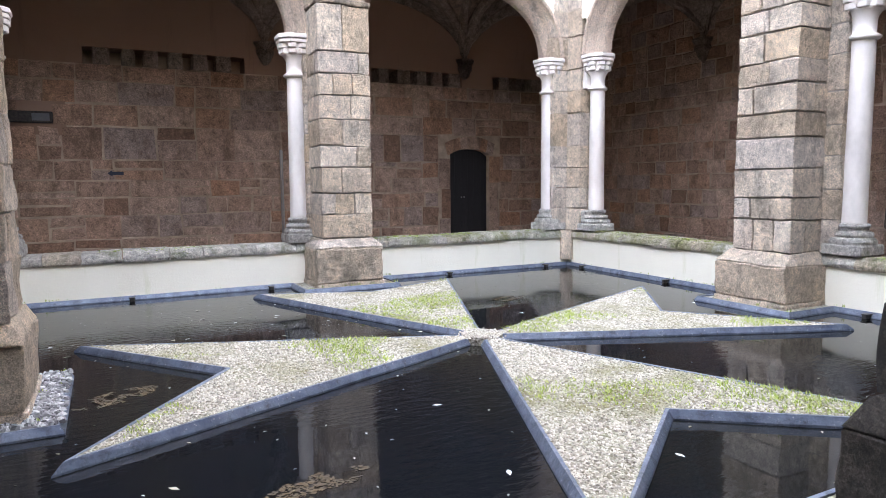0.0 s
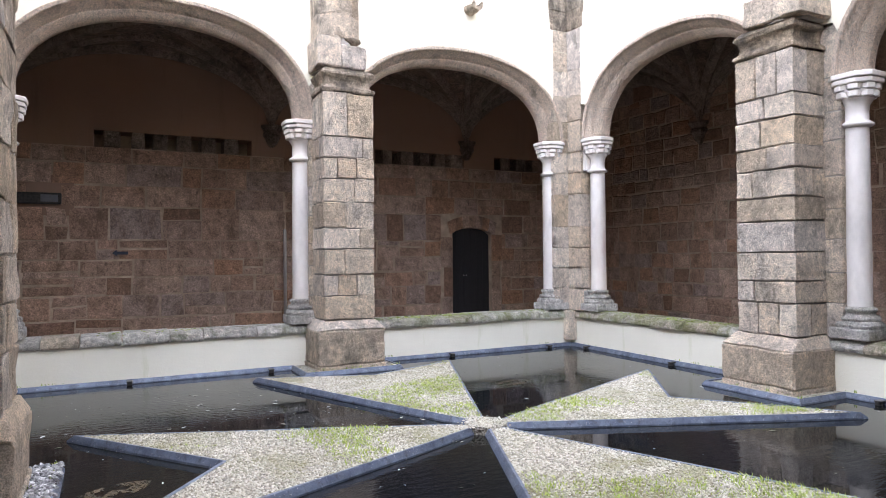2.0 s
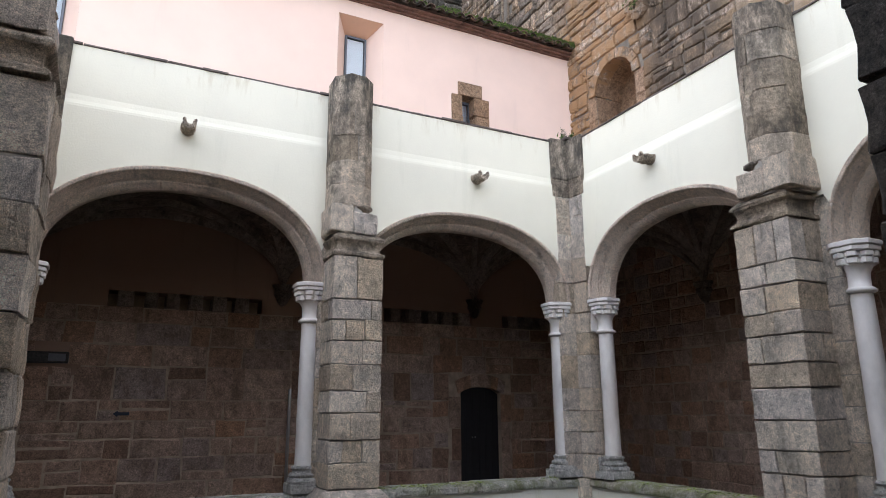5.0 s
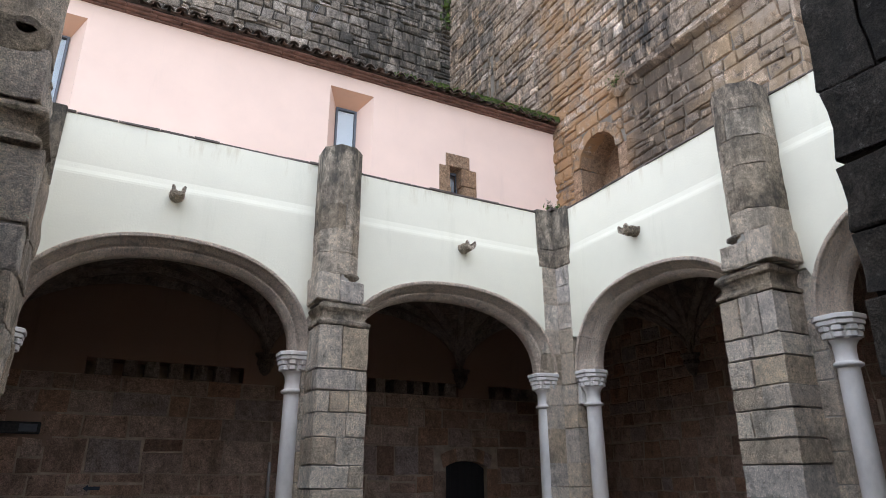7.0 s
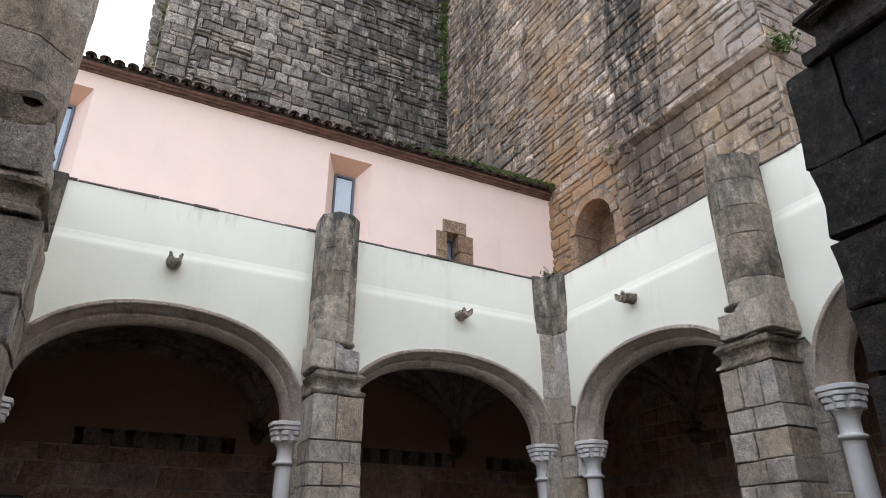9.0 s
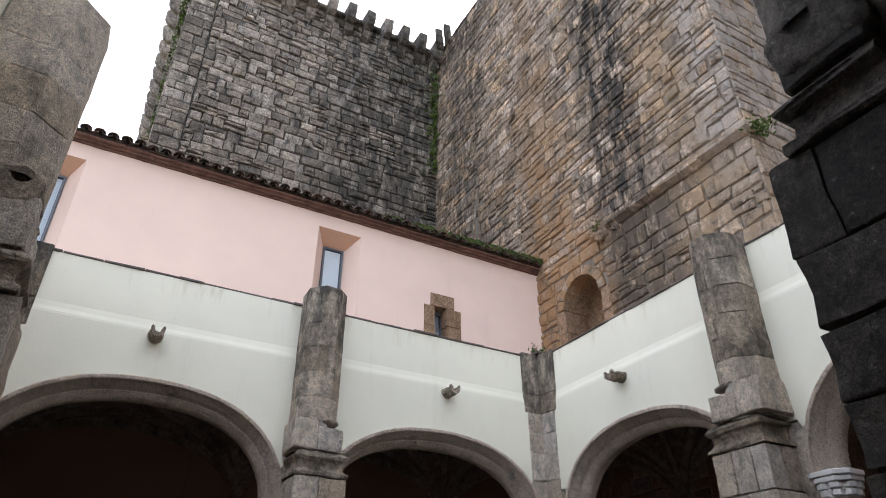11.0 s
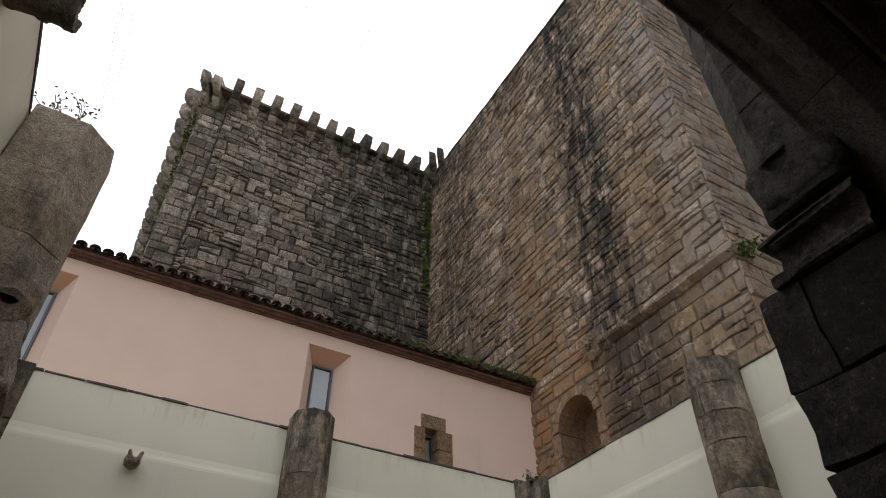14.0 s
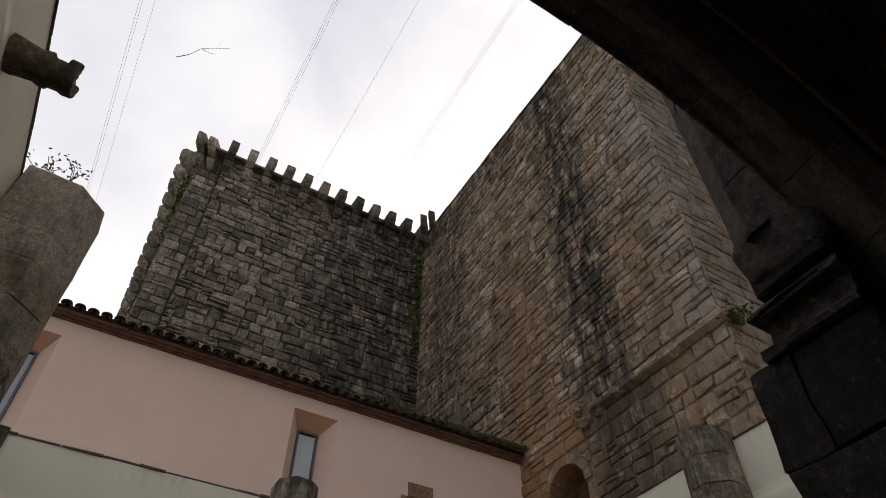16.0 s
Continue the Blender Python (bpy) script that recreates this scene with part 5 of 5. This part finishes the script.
part("niche_back", bm, niche_stone, church)
n = 9
for i in range(n):
    t0, t1 = math.pi * i / n + 0.012, math.pi * (i + 1) / n - 0.012
    bm = bmesh.new()
    ym, ry, rz = (NY0 + NY1) / 2, (NY1 - NY0) / 2, NTOP - NSP
    poly = [(ym - ry * math.cos(t0), NSP + rz * math.sin(t0)), (ym - ry * math.cos(t1), NSP + rz * math.sin(t1)), (ym - (ry + 0.21) * math.cos(t1), NSP + (rz + 0.22) * math.sin(t1)), (ym - (ry + 0.21) * math.cos(t0), NSP + (rz + 0.22) * math.sin(t0))]
    vs = [[bm.verts.new((x, y, z)) for y, z in poly] for x in (EB - 0.06, EB + 0.3)]
    bm.faces.new(vs[0])
    bm.faces.new(vs[1][::-1])
    for j in range(4):
        bm.faces.new((vs[0][j], vs[0][(j + 1) % 4], vs[1][(j + 1) % 4], vs[1][j]))
    jitter(bm, 0.006)
    part("arch_stone", bm, church_stone, church)


def church_hole(a, b, z0, z1):
    m_, h_ = (a + b) / 2, (z0 + z1) / 2
    if 6.38 < m_ < 6.78 and 12.0 < h_ < 14.3:
        return True
    return STEP - 0.05 < h_ < STEP + 0.05 and m_ < 1.3


low = masonry(fCh, CS, NY0 - 0.26, 5.0, 9.27, (0.2, 0.42), (0.22, 0.74), None, 0.05, 0.034, 0.011, 0.3)
low += masonry(fCh, NY1 + 0.28, 9.3, 5.0, 9.27, (0.2, 0.42), (0.22, 0.74), None, 0.05, 0.034, 0.011, 0.3)
low += masonry(fCh, CS, 9.3, 9.27, STEP - 0.08, (0.2, 0.36), (0.3, 0.9), None, 0.05, 0.014, 0.012)
low += masonry(fCh, NY0 - 0.25, NY0 + 0.1, 8.75, 9.26, (0.2, 0.3), (0.15, 0.4), None, 0.04, 0.01, 0.012)
low += masonry(fCh, NY1 - 0.1, NY1 + 0.27, 8.75, 9.26, (0.2, 0.3), (0.15, 0.4), None, 0.04, 0.01, 0.012)
low += masonry(fCh, 1.3, 9.3, STEP - 0.082, STEP + 0.078, (0.155, 0.16), (0.25, 0.7), None, 0.05, 0.01, 0.008)
high = masonry(fCh, CS, 9.3, STEP + 0.08, CH, (0.19, 0.40), (0.24, 0.78), church_hole, 0.055, 0.03, 0.011, 0.2)
lay(low + high, church, church_stone, church_stone_rest, lambda u, z: abs(u - 0.5) + 0.8 * abs(z - 8.2), 295)
side_low = masonry(fChS, EB - 0.05, 5.5, 5.0, CH, (0.28, 0.46), (0.4, 0.9), None, 0.05, 0.014, 0.014)
lay(side_low, church, church_stone, church_stone_rest, lambda u, z: z, 0)
tr = masonry(lambda p: Vector((5.50 - p[1], p[0], p[2])), -15, CS, 5.0, CH + 0.8, (0.34, 0.5), (0.5, 1.1), None, 0.05, 0.014, 0.014)
lay(tr, church, church_stone, church_stone_rest, lambda u, z: z, 0)
# broken string course
y = CS - 0.12
while y < 1.25:
    w = random.uniform(0.35, 0.8)
    bm = bmesh.new()
    d = random.uniform(0.16, 0.22) if y < 0.5 else random.uniform(0.05, 0.14)
    prof = [(EB + 0.05, STEP - 0.10), (EB - d * 0.4, STEP - 0.10), (EB - d, STEP - 0.01), (EB - d, STEP + 0.06), (EB - 0.02, STEP + 0.17), (EB + 0.05, STEP + 0.17)]
    vs = [[bm.verts.new((x, yy, z)) for x, z in prof] for yy in (y + 0.006, min(y + w, 1.3) - 0.006)]
    bm.faces.new(vs[0])
    bm.faces.new(vs[1][::-1])
    for j in range(6):
        bm.faces.new((vs[0][j], vs[0][(j + 1) % 6], vs[1][(j + 1) % 6], vs[1][j]))
    jitter(bm, 0.012)
    part("string_course", bm, church_stone, church)
    y += w
# rough stump where an old vault sprang
for dy, dz, s in ((1.25, 9.62, 0.24), (1.02, 9.72, 0.18), (1.5, 9.7, 0.17), (0.8, 9.62, 0.16)):
    bm = bmesh.new()
    bmesh.ops.create_icosphere(bm, subdivisions=2, radius=1)
    for v in bm.verts:
        q = 1 + 0.5 * noise.noise(v.co * 1.7 + Vector((dy * 7, dz, 0)))
        v.co = Vector((EB - 0.02 + v.co.x * s * 0.8 * q, dy + v.co.y * s * q, dz + v.co.z * s * 0.7 * q))
    part("broken_stone", bm, church_stone, church)
# slit window
bm = bmesh.new()
sx = EB
for y0, y1, z0, z1, xo in ((6.38, 6.46, 12.0, 14.2, 0.05), (6.70, 6.78, 12.0, 14.2, 0.05), (6.46, 6.70, 14.2, 14.35, 0.05)):
    box(bm, sx - 0.05, sx + 0.3, y0, y1, z0, z1, 0.015)
part("slit_frame", bm, church_stone, church)
bm = bmesh.new()
box(bm, sx + 0.10, sx + 0.2, 6.46, 6.70, 12.0, 14.2)
part("slit_fill", bm, mortar_church, church)
# flat coping of the church wall
y = CS - 0.1
while y < 9.1:
    w = random.uniform(0.6, 1.1)
    bm = bmesh.new()
    box(bm, EB - 0.08, EB + 0.5, y, y + w - 0.01, CH, CH + random.uniform(0.07, 0.11), 0.02)
    jitter(bm, 0.01)
    part("coping_slab", bm, church_stone, church)
    y += w

# ---------------------------------------------------------------- tower
TA, TB = Vector((3.15, 9.27)), Vector((-5.68, 9.27))     # foot of the south face, from the church to its corner
TT = 22.98
tdir = (TB - TA).normalized()
tout = Vector((tdir.y, -tdir.x))
if tout.y > 0:
    tout = -tout
TLEN = (TB - TA).length
tower = structure("tower", "square granite tower with a crown of projecting corbels", "tower")


def fT(p):
    q = TA + tdir * p[0] + tout * p[1]
    return Vector((q.x, q.y, p[2]))


bm = bmesh.new()
box(bm, -0.3, TLEN, -13, 0, 3.0, TT, 0, fT)
box(bm, TLEN, TLEN + 0.82, -13, -0.22, 3.0, TT, 0, fT)
part("tower_core", bm, mortar_tower, tower)
face = masonry(fT, 0.0, TLEN, 8.8, TT, (0.24, 0.43), (0.28, 0.82), None, 0.085, 0.036, 0.014, 0.2)
lay(face, tower, tower_stone, tower_stone_rest, lambda u, z: abs(u - 4) + abs(z - 13), 290)
strip = masonry(lambda p: fT((p[0], p[1] - 0.22, p[2])), TLEN + 0.01, TLEN + 0.85, 8.8, TT, (0.30, 0.44), (0.4, 0.85), None, 0.04, 0.012, 0.014)
lay(strip, tower, tower_stone, tower_stone_rest, lambda u, z: z, 0)
west_face = masonry(lambda p: fT((TLEN + 0.85 + p[1], -p[0], p[2])), 0.22, 12.0, 8.8, TT, (0.28, 0.42), (0.4, 0.9), None, 0.04, 0.012, 0.014)
lay(west_face, tower, tower_stone, tower_stone_rest, lambda u, z: z, 0)


def corbel(g, reach=1.0):
    """Two stacked corbel stones that step outward; g maps (along, out, up)."""
    bm = bmesh.new()
    for pts, w in ((((-0.1, -0.95), (0.12, -0.92), (0.27, -0.78), (0.34, -0.50), (-0.1, -0.50)), 0.165), (((-0.1, -0.48), (0.40, -0.47), (0.58, -0.34), (0.70, -0.06), (0.72, 0.27), (0.62, 0.38), (-0.1, 0.38)), 0.155)):
        vs = [[bm.verts.new(g((s * w, d * reach, z))) for d, z in pts] for s in (-1, 1)]
        n_ = len(pts)
        bm.faces.new(vs[0])
        bm.faces.new(vs[1][::-1])
        for j in range(n_):
            bm.faces.new((vs[0][j], vs[0][(j + 1) % n_], vs[1][(j + 1) % n_], vs[1][j]))
    jitter(bm, 0.02)
    part("corbel", bm, tower_stone, tower)


nC = 12
for i in range(nC):
    u = 0.25 + (TLEN - 0.35) * i / (nC - 1)
    corbel(lambda p, u=u: fT((u + p[0], p[1], TT + p[2])))
for u, o in ((TLEN + 0.35, -0.22), (TLEN + 0.80, -0.22)):
    corbel(lambda p, u=u, o=o: fT((u + p[0] * 0.8 + p[1] * 0.5, o + p[1] * 0.85, TT + p[2])), 1.15)
for i in range(14):
    d = 0.8 + i * 0.84
    corbel(lambda p, d=d: fT((TLEN + 0.85 + p[1], -d + p[0] * 0.7, TT + p[2])), 1.1)
bm = bmesh.new()
box(bm, -0.3, TLEN + 0.95, -13, 0.30, TT - 0.12, TT + 0.06, 0.03, fT)
jitter(bm, 0.02)
part("crown_slab", bm, tower_stone, tower)
for u, o, z in ((0.0, 0.3, TT + 0.3), (-0.3, 0.45, TT + 0.6)):
    corbel(lambda p, u=u, o=o, z=z: fT((u + p[0] + p[1] * 0.7, o + p[1], z + p[2])))
# ivy in the angle of tower and church, and under the corbels of the far side
verts, faces = [], []
for i in range(1000):
    if i < 330:
        z = random.uniform(16.8, 21.8)
        a = fT((0.12 + abs(random.gauss(0, 0.16)), 0.1 + abs(random.gauss(0, 0.1)), z + random.gauss(0, 0.2)))
    else:
        a = fT((TLEN + 0.9 + random.uniform(0, 0.25), -random.uniform(0.5, 12), TT - random.uniform(0.3, 1.6)))
    s = random.uniform(0.04, 0.11)
    d1 = Vector((random.gauss(0, 1), random.gauss(0, 1), random.gauss(0, 1))).normalized() * s
    d2 = Vector((random.gauss(0, 1), random.gauss(0, 1), random.gauss(0, 1))).normalized() * s
    b = len(verts)
    verts += [a - d1, a + d2, a + d1, a - d2 * 0.6]
    faces.append((b, b + 1, b + 2, b + 3))
ivy = raw("ivy", verts, faces, moss_mat)
tagged(ivy, "dark green ivy in the angle of the tower wall", "ivy", kind="stuff")

# ground far around
bm = bmesh.new()
v = [bm.verts.new(p) for p in ((-600, -600, -0.62), (600, -600, -0.62), (600, 600, -0.62), (-600, 600, -0.62))]
bm.faces.new(v)
tagged(part("ground", bm, earth_mat), "bare earth around the buildings", "ground", kind="structure")

# ---------------------------------------------------------------- small things


def leaf_blob(name, centre, count, spread, size, material, label, category, stems=0):
    """A small plant: thin stems with leaves, or a low tuft."""
    ob = tagged(new(name), label, category)
    verts, faces = [], []
    c0 = Vector(centre)
    bm = bmesh.new()
    tips = []
    for s in range(stems):
        a = random.uniform(0, 6.28)
        p = c0.copy()
        d = Vector((math.cos(a) * 0.5, math.sin(a) * 0.5, 1)).normalized()
        L = random.uniform(0.5, 1.0) * spread * 2.2
        prev = None
        for k in range(5):
            ring = [bm.verts.new(p + Vector((0.004 * math.cos(t), 0.004 * math.sin(t), 0))) for t in (0, 2.1, 4.2)]
            if prev:
                for i in range(3):
                    bm.faces.new((prev[i], prev[(i + 1) % 3], ring[(i + 1) % 3], ring[i]))
            prev = ring
            tips.append(p.copy())
            d = (d + Vector((random.gauss(0, 0.25), random.gauss(0, 0.25), random.gauss(0, 0.1)))).normalized()
            p = p + d * L / 5
        tips += [p.copy()] * 3
    if stems:
        part("stem", bm, twig_mat, ob)
    else:
        bm.free()
    for _ in range(count):
        q = random.choice(tips) if tips else c0 + Vector((random.gauss(0, spread), random.gauss(0, spread), abs(random.gauss(0, spread * 0.6))))
        q = q + Vector((random.gauss(0, size), random.gauss(0, size), random.gauss(0, size)))
        d1 = Vector((random.gauss(0, 1), random.gauss(0, 1), random.gauss(0, 0.6))).normalized() * size
        d2 = d1.cross(Vector((random.gauss(0, 1), random.gauss(0, 1), random.gauss(0, 1)))).normalized() * size * 0.45
        b = len(verts)
        verts += [q - d1, q + d2, q + d1, q - d2]
        faces.append((b, b + 1, b + 2, b + 3))
    raw("leaves", verts, faces, moss_mat if not stems else weed_dark, ob)["kind"] = "stuff"
    return ob


m = Mat("dull_green_leaves", 0.7)
weed_dark = m.out(m.ramp(m.random(True), (0.0, (0.035, 0.05, 0.02)), (1.0, (0.10, 0.12, 0.05))))
leaf_blob("wall_plant", (-7.20, -3.84, 5.66), 70, 0.15, 0.017, weed_dark, "small wild plant rooted on top of a pillar", "plant", 6)
leaf_blob("wall_plant", (-7.02, -3.86, 5.66), 50, 0.13, 0.017, weed_dark, "small wild plant rooted on top of a pillar", "plant", 4)
leaf_blob("wall_tuft", (0.05, 0.05, TOP + 0.12), 90, 0.07, 0.03, moss_mat, "tuft of weeds on the corner pier", "plant")
leaf_blob("dry_stems", (-0.06, -0.02, TOP + 0.11), 20, 0.13, 0.012, twig_mat, "dry grass stems on the corner pier", "plant", 7)
leaf_blob("wall_fern", (3.22, CS - 0.12, 9.62), 260, 0.13, 0.05, moss_mat, "green fern growing from the church corner", "plant")
leaf_blob("wall_moss", (3.08, 1.35, 9.85), 130, 0.12, 0.03, moss_mat, "moss on a broken stone of the church wall", "plant")

# old scroll stones with a round eye on the near pillars
def scroll(f0, u, d, z, size, material):
    """Rounded scroll block with a drilled eye, set on a pillar's ledge."""
    ob = tagged(new("scroll_stone"), "worn granite scroll block with a round hole on a pillar ledge", "stone carving")
    n = 40
    ring = []
    for i in range(n):
        a = 2 * math.pi * i / n
        ca, sa = math.cos(a), math.sin(a)
        w = 1 + 0.05 * math.sin(3 * a + 1) + 0.03 * math.sin(7 * a)
        ring.append((math.copysign(abs(ca) ** 0.6, ca) * w, math.copysign(abs(sa) ** 0.6, sa) * w, ca, sa))
    layers = []
    bm = bmesh.new()
    for du, k, hole in ((-0.30, 0.23, 0), (-0.02, 0.235, 0), (0.015, 0.225, 0), (0.03, 0.195, 0), (0.034, 0.15, 0), (0.032, 0.0, 0.085), (0.02, 0.0, 0.07), (-0.1, 0.0, 0.06)):
        row = []
        for p, q, ca, sa in ring:
            if hole:
                v = (u + du, d + 0.05 + hole * ca * 0.8, z + 0.07 + hole * sa * 0.7)
            else:
                v = (u + du, d + p * k * size, z + q * k * 0.74 * size)
            row.append(bm.verts.new(f0(v)))
        layers.append(row)
    for a, b in zip(layers, layers[1:]):
        for i in range(n):
            bm.faces.new((a[i], a[(i + 1) % n], b[(i + 1) % n], b[i]))
    bm.faces.new(layers[-1])
    bm.faces.new(layers[0])
    jitter(bm, 0.0015)
    part("scroll", bm, material, ob)


# the south scroll shares its pillar's painted-in shade
scroll(fS, 3.60 + 0.32, 0.14, 3.77, 0.95, pillar_shade_granite)
scroll(fW, 3.58 + 0.315, 0.39, 3.96, 0.74, granite_dark)

# brown weed drifting under the surface, floating bits
for cx, cy, rx, ry, turn in ((-5.52, -5.32, 0.36, 0.10, 0.25), (-6.16, -3.62, 0.26, 0.12, 0.5), (-2.35, -2.0, 0.22, 0.10, 0.2), (-0.75, -6.2, 0.4, 0.12, 0.1)):
    ob = tagged(new("pond_weed"), "brown clump of weed lying at the pool surface", "pond weed")
    verts, faces = [], []
    for _ in range(900):
        a, r = random.uniform(0, 6.28), math.sqrt(random.random())
        px, py = rx * r * math.cos(a), ry * r * math.sin(a)
        if noise.noise(Vector((px * 9, py * 9, cx))) < -0.15:
            continue
        x, y = cx + px * math.cos(turn) - py * math.sin(turn), cy + px * math.sin(turn) + py * math.cos(turn)
        t, s = random.uniform(0, 6.28), random.uniform(0.005, 0.013)
        b = len(verts)
        z = WATER + 0.0006 + random.uniform(0, 0.0016)
        for k in range(3):
            verts.append((x + s * math.cos(t + 2.1 * k) * (1.8 if k == 0 else 0.7), y + s * math.sin(t + 2.1 * k), z))
        faces.append((b, b + 1, b + 2))
    raw("fronds", verts, faces, algae_mat, ob)["kind"] = "stuff"
m = Mat("floating_bits", 0.7)
bits_mat = m.out(m.ramp(m.random(True), (0.0, (0.16, 0.14, 0.07)), (0.5, (0.35, 0.33, 0.25)), (1.0, (0.68, 0.68, 0.65))))
verts, faces = [], []
for _ in range(620):
    x, y = random.uniform(-LX + 0.2, -0.2), random.uniform(-LY + 0.2, -0.2)
    if random.random() < 0.45:
        y = random.choice((random.gauss(-1.3, 0.35), random.gauss(-2.4, 0.3)))
        x = random.uniform(-6.8, -3.4)
    s = random.uniform(0.004, 0.013) if random.random() < 0.93 else 0.022
    t = random.uniform(0, 6.28)
    b = len(verts)
    for k in range(4):
        r = s * (1.4 if k % 2 == 0 else 0.6)
        verts.append((x + r * math.cos(t + 1.57 * k), y + r * math.sin(t + 1.57 * k), WATER + 0.0015 + 0.002 * (k % 2)))
    faces.append((b, b + 1, b + 2, b + 3))
tagged(raw("floating_leaves", verts, faces, bits_mat), "petals and leaf bits floating on the pool", "floating leaves", kind="stuff")

# weeds along the edging and between coping stones
spots = []
for name, f, length, pu, arches, bd, tray, tw in SIDES:
    for _ in range(70):
        u = random.uniform(0.1, length - 0.1)
        if abs(u - pu) > tw:
            if noise.noise(Vector((u * 1.4, len(name), 0))) > 0.0:
                spots.append(tuple(f((u, 0.012, 0)).to_2d()))
        elif random.random() < 0.8:
            spots.append(tuple(f((u, random.uniform(bd, tray), 0)).to_2d()))
tagged(tuft_mesh("edge_weeds", spots, weed_mat, None, 0.01, 0.03, WATER + 0.055, 0.8), "small green weeds along the pool edging", "weeds", kind="stuff")
verts, faces = [], []
for name, f, length, pu, arches, bd, tray, tw in SIDES:
    for _ in range(3200):
        u = random.uniform(0.3, length - 0.1)
        q = noise.noise(Vector((u * 1.1, len(name) * 3.1, 2)))
        if name == "north" and (0.3 < u < 0.85 or 2.6 < u < 3.2):
            q += 0.45
        if name == "east" and (0.45 < u < 0.75 or 1.75 < u < 3.2):
            q += 0.5
        if q + random.uniform(-0.15, 0.15) < 0.3:
            continue
        a = f((u, random.uniform(-0.2, 0.035), random.uniform(0.43, 0.51)))
        a.z = 0.515 if random.random() < 0.6 else a.z
        s = random.uniform(0.007, 0.02)
        b = len(verts)
        for _k in range(3):
            verts.append(a + Vector((random.gauss(0, s), random.gauss(0, s), abs(random.gauss(0, s * 0.5)))))
        faces.append((b, b + 1, b + 2))
tagged(raw("coping_moss", verts, faces, weed_mat), "green moss on the parapet coping", "moss", kind="stuff")

# bird net seams stretched over the court, and a twig caught in the net
NETZ = 14.0
net = tagged(new("bird_net"), "thin seam cords of a bird net stretched above the court", "net")


def cord(a, b, r=0.0045):
    bm = bmesh.new()
    a, b = Vector(a), Vector(b)
    d = (b - a).normalized()
    s = d.cross(Vector((0, 0, 1))).normalized() * r
    t = d.cross(s).normalized() * r
    rows = []
    for k in range(9):
        p = a + (b - a) * k / 8 - Vector((0, 0, 0.25 * math.sin(math.pi * k / 8)))
        rows.append([bm.verts.new(p + s * math.cos(q) + t * math.sin(q)) for q in (0, 2.09, 4.19)])
    for p, q in zip(rows, rows[1:]):
        for i in range(3):
            bm.faces.new((p[i], p[(i + 1) % 3], q[(i + 1) % 3], q[i]))
    part("cord", bm, cord_mat, net)


for x in (-8.45, -8.40, -8.2, -5.34, -5.30, -5.26, -3.98, -2.42, -2.38, -2.34):
    cord((x, -9.5, NETZ), (x + 0.05, 8.2, NETZ), 0.0028)


def branch(pts, r):
    bm = bmesh.new()
    prev = None
    for k, p in enumerate(pts):
        q = r * (1 - 0.75 * k / (len(pts) - 1))
        ring = [bm.verts.new(Vector(p) + Vector((0, q * math.cos(t), q * math.sin(t)))) for t in (0, 2.09, 4.19)]
        if prev:
            for i in range(3):
                bm.faces.new((prev[i], prev[(i + 1) % 3], ring[(i + 1) % 3], ring[i]))
        prev = ring
    part("caught_twig", bm, twig_mat, net, "bare dry twig caught on the net")


TW = Vector((-7.53, -0.02, 13.75))
branch([TW + Vector(p) for p in ((0, 0, 0), (0.2, -0.18, 0), (0.38, -0.42, 0.02), (0.62, -0.56, 0.02), (0.85, -0.72, 0))], 0.012)
branch([TW + Vector(p) for p in ((0.38, -0.42, 0.02), (0.52, -0.40, 0.03), (0.66, -0.44, 0.03))], 0.007)
branch([TW + Vector(p) for p in ((0.62, -0.56, 0.02), (0.66, -0.7, 0.03), (0.68, -0.82, 0.03))], 0.006)
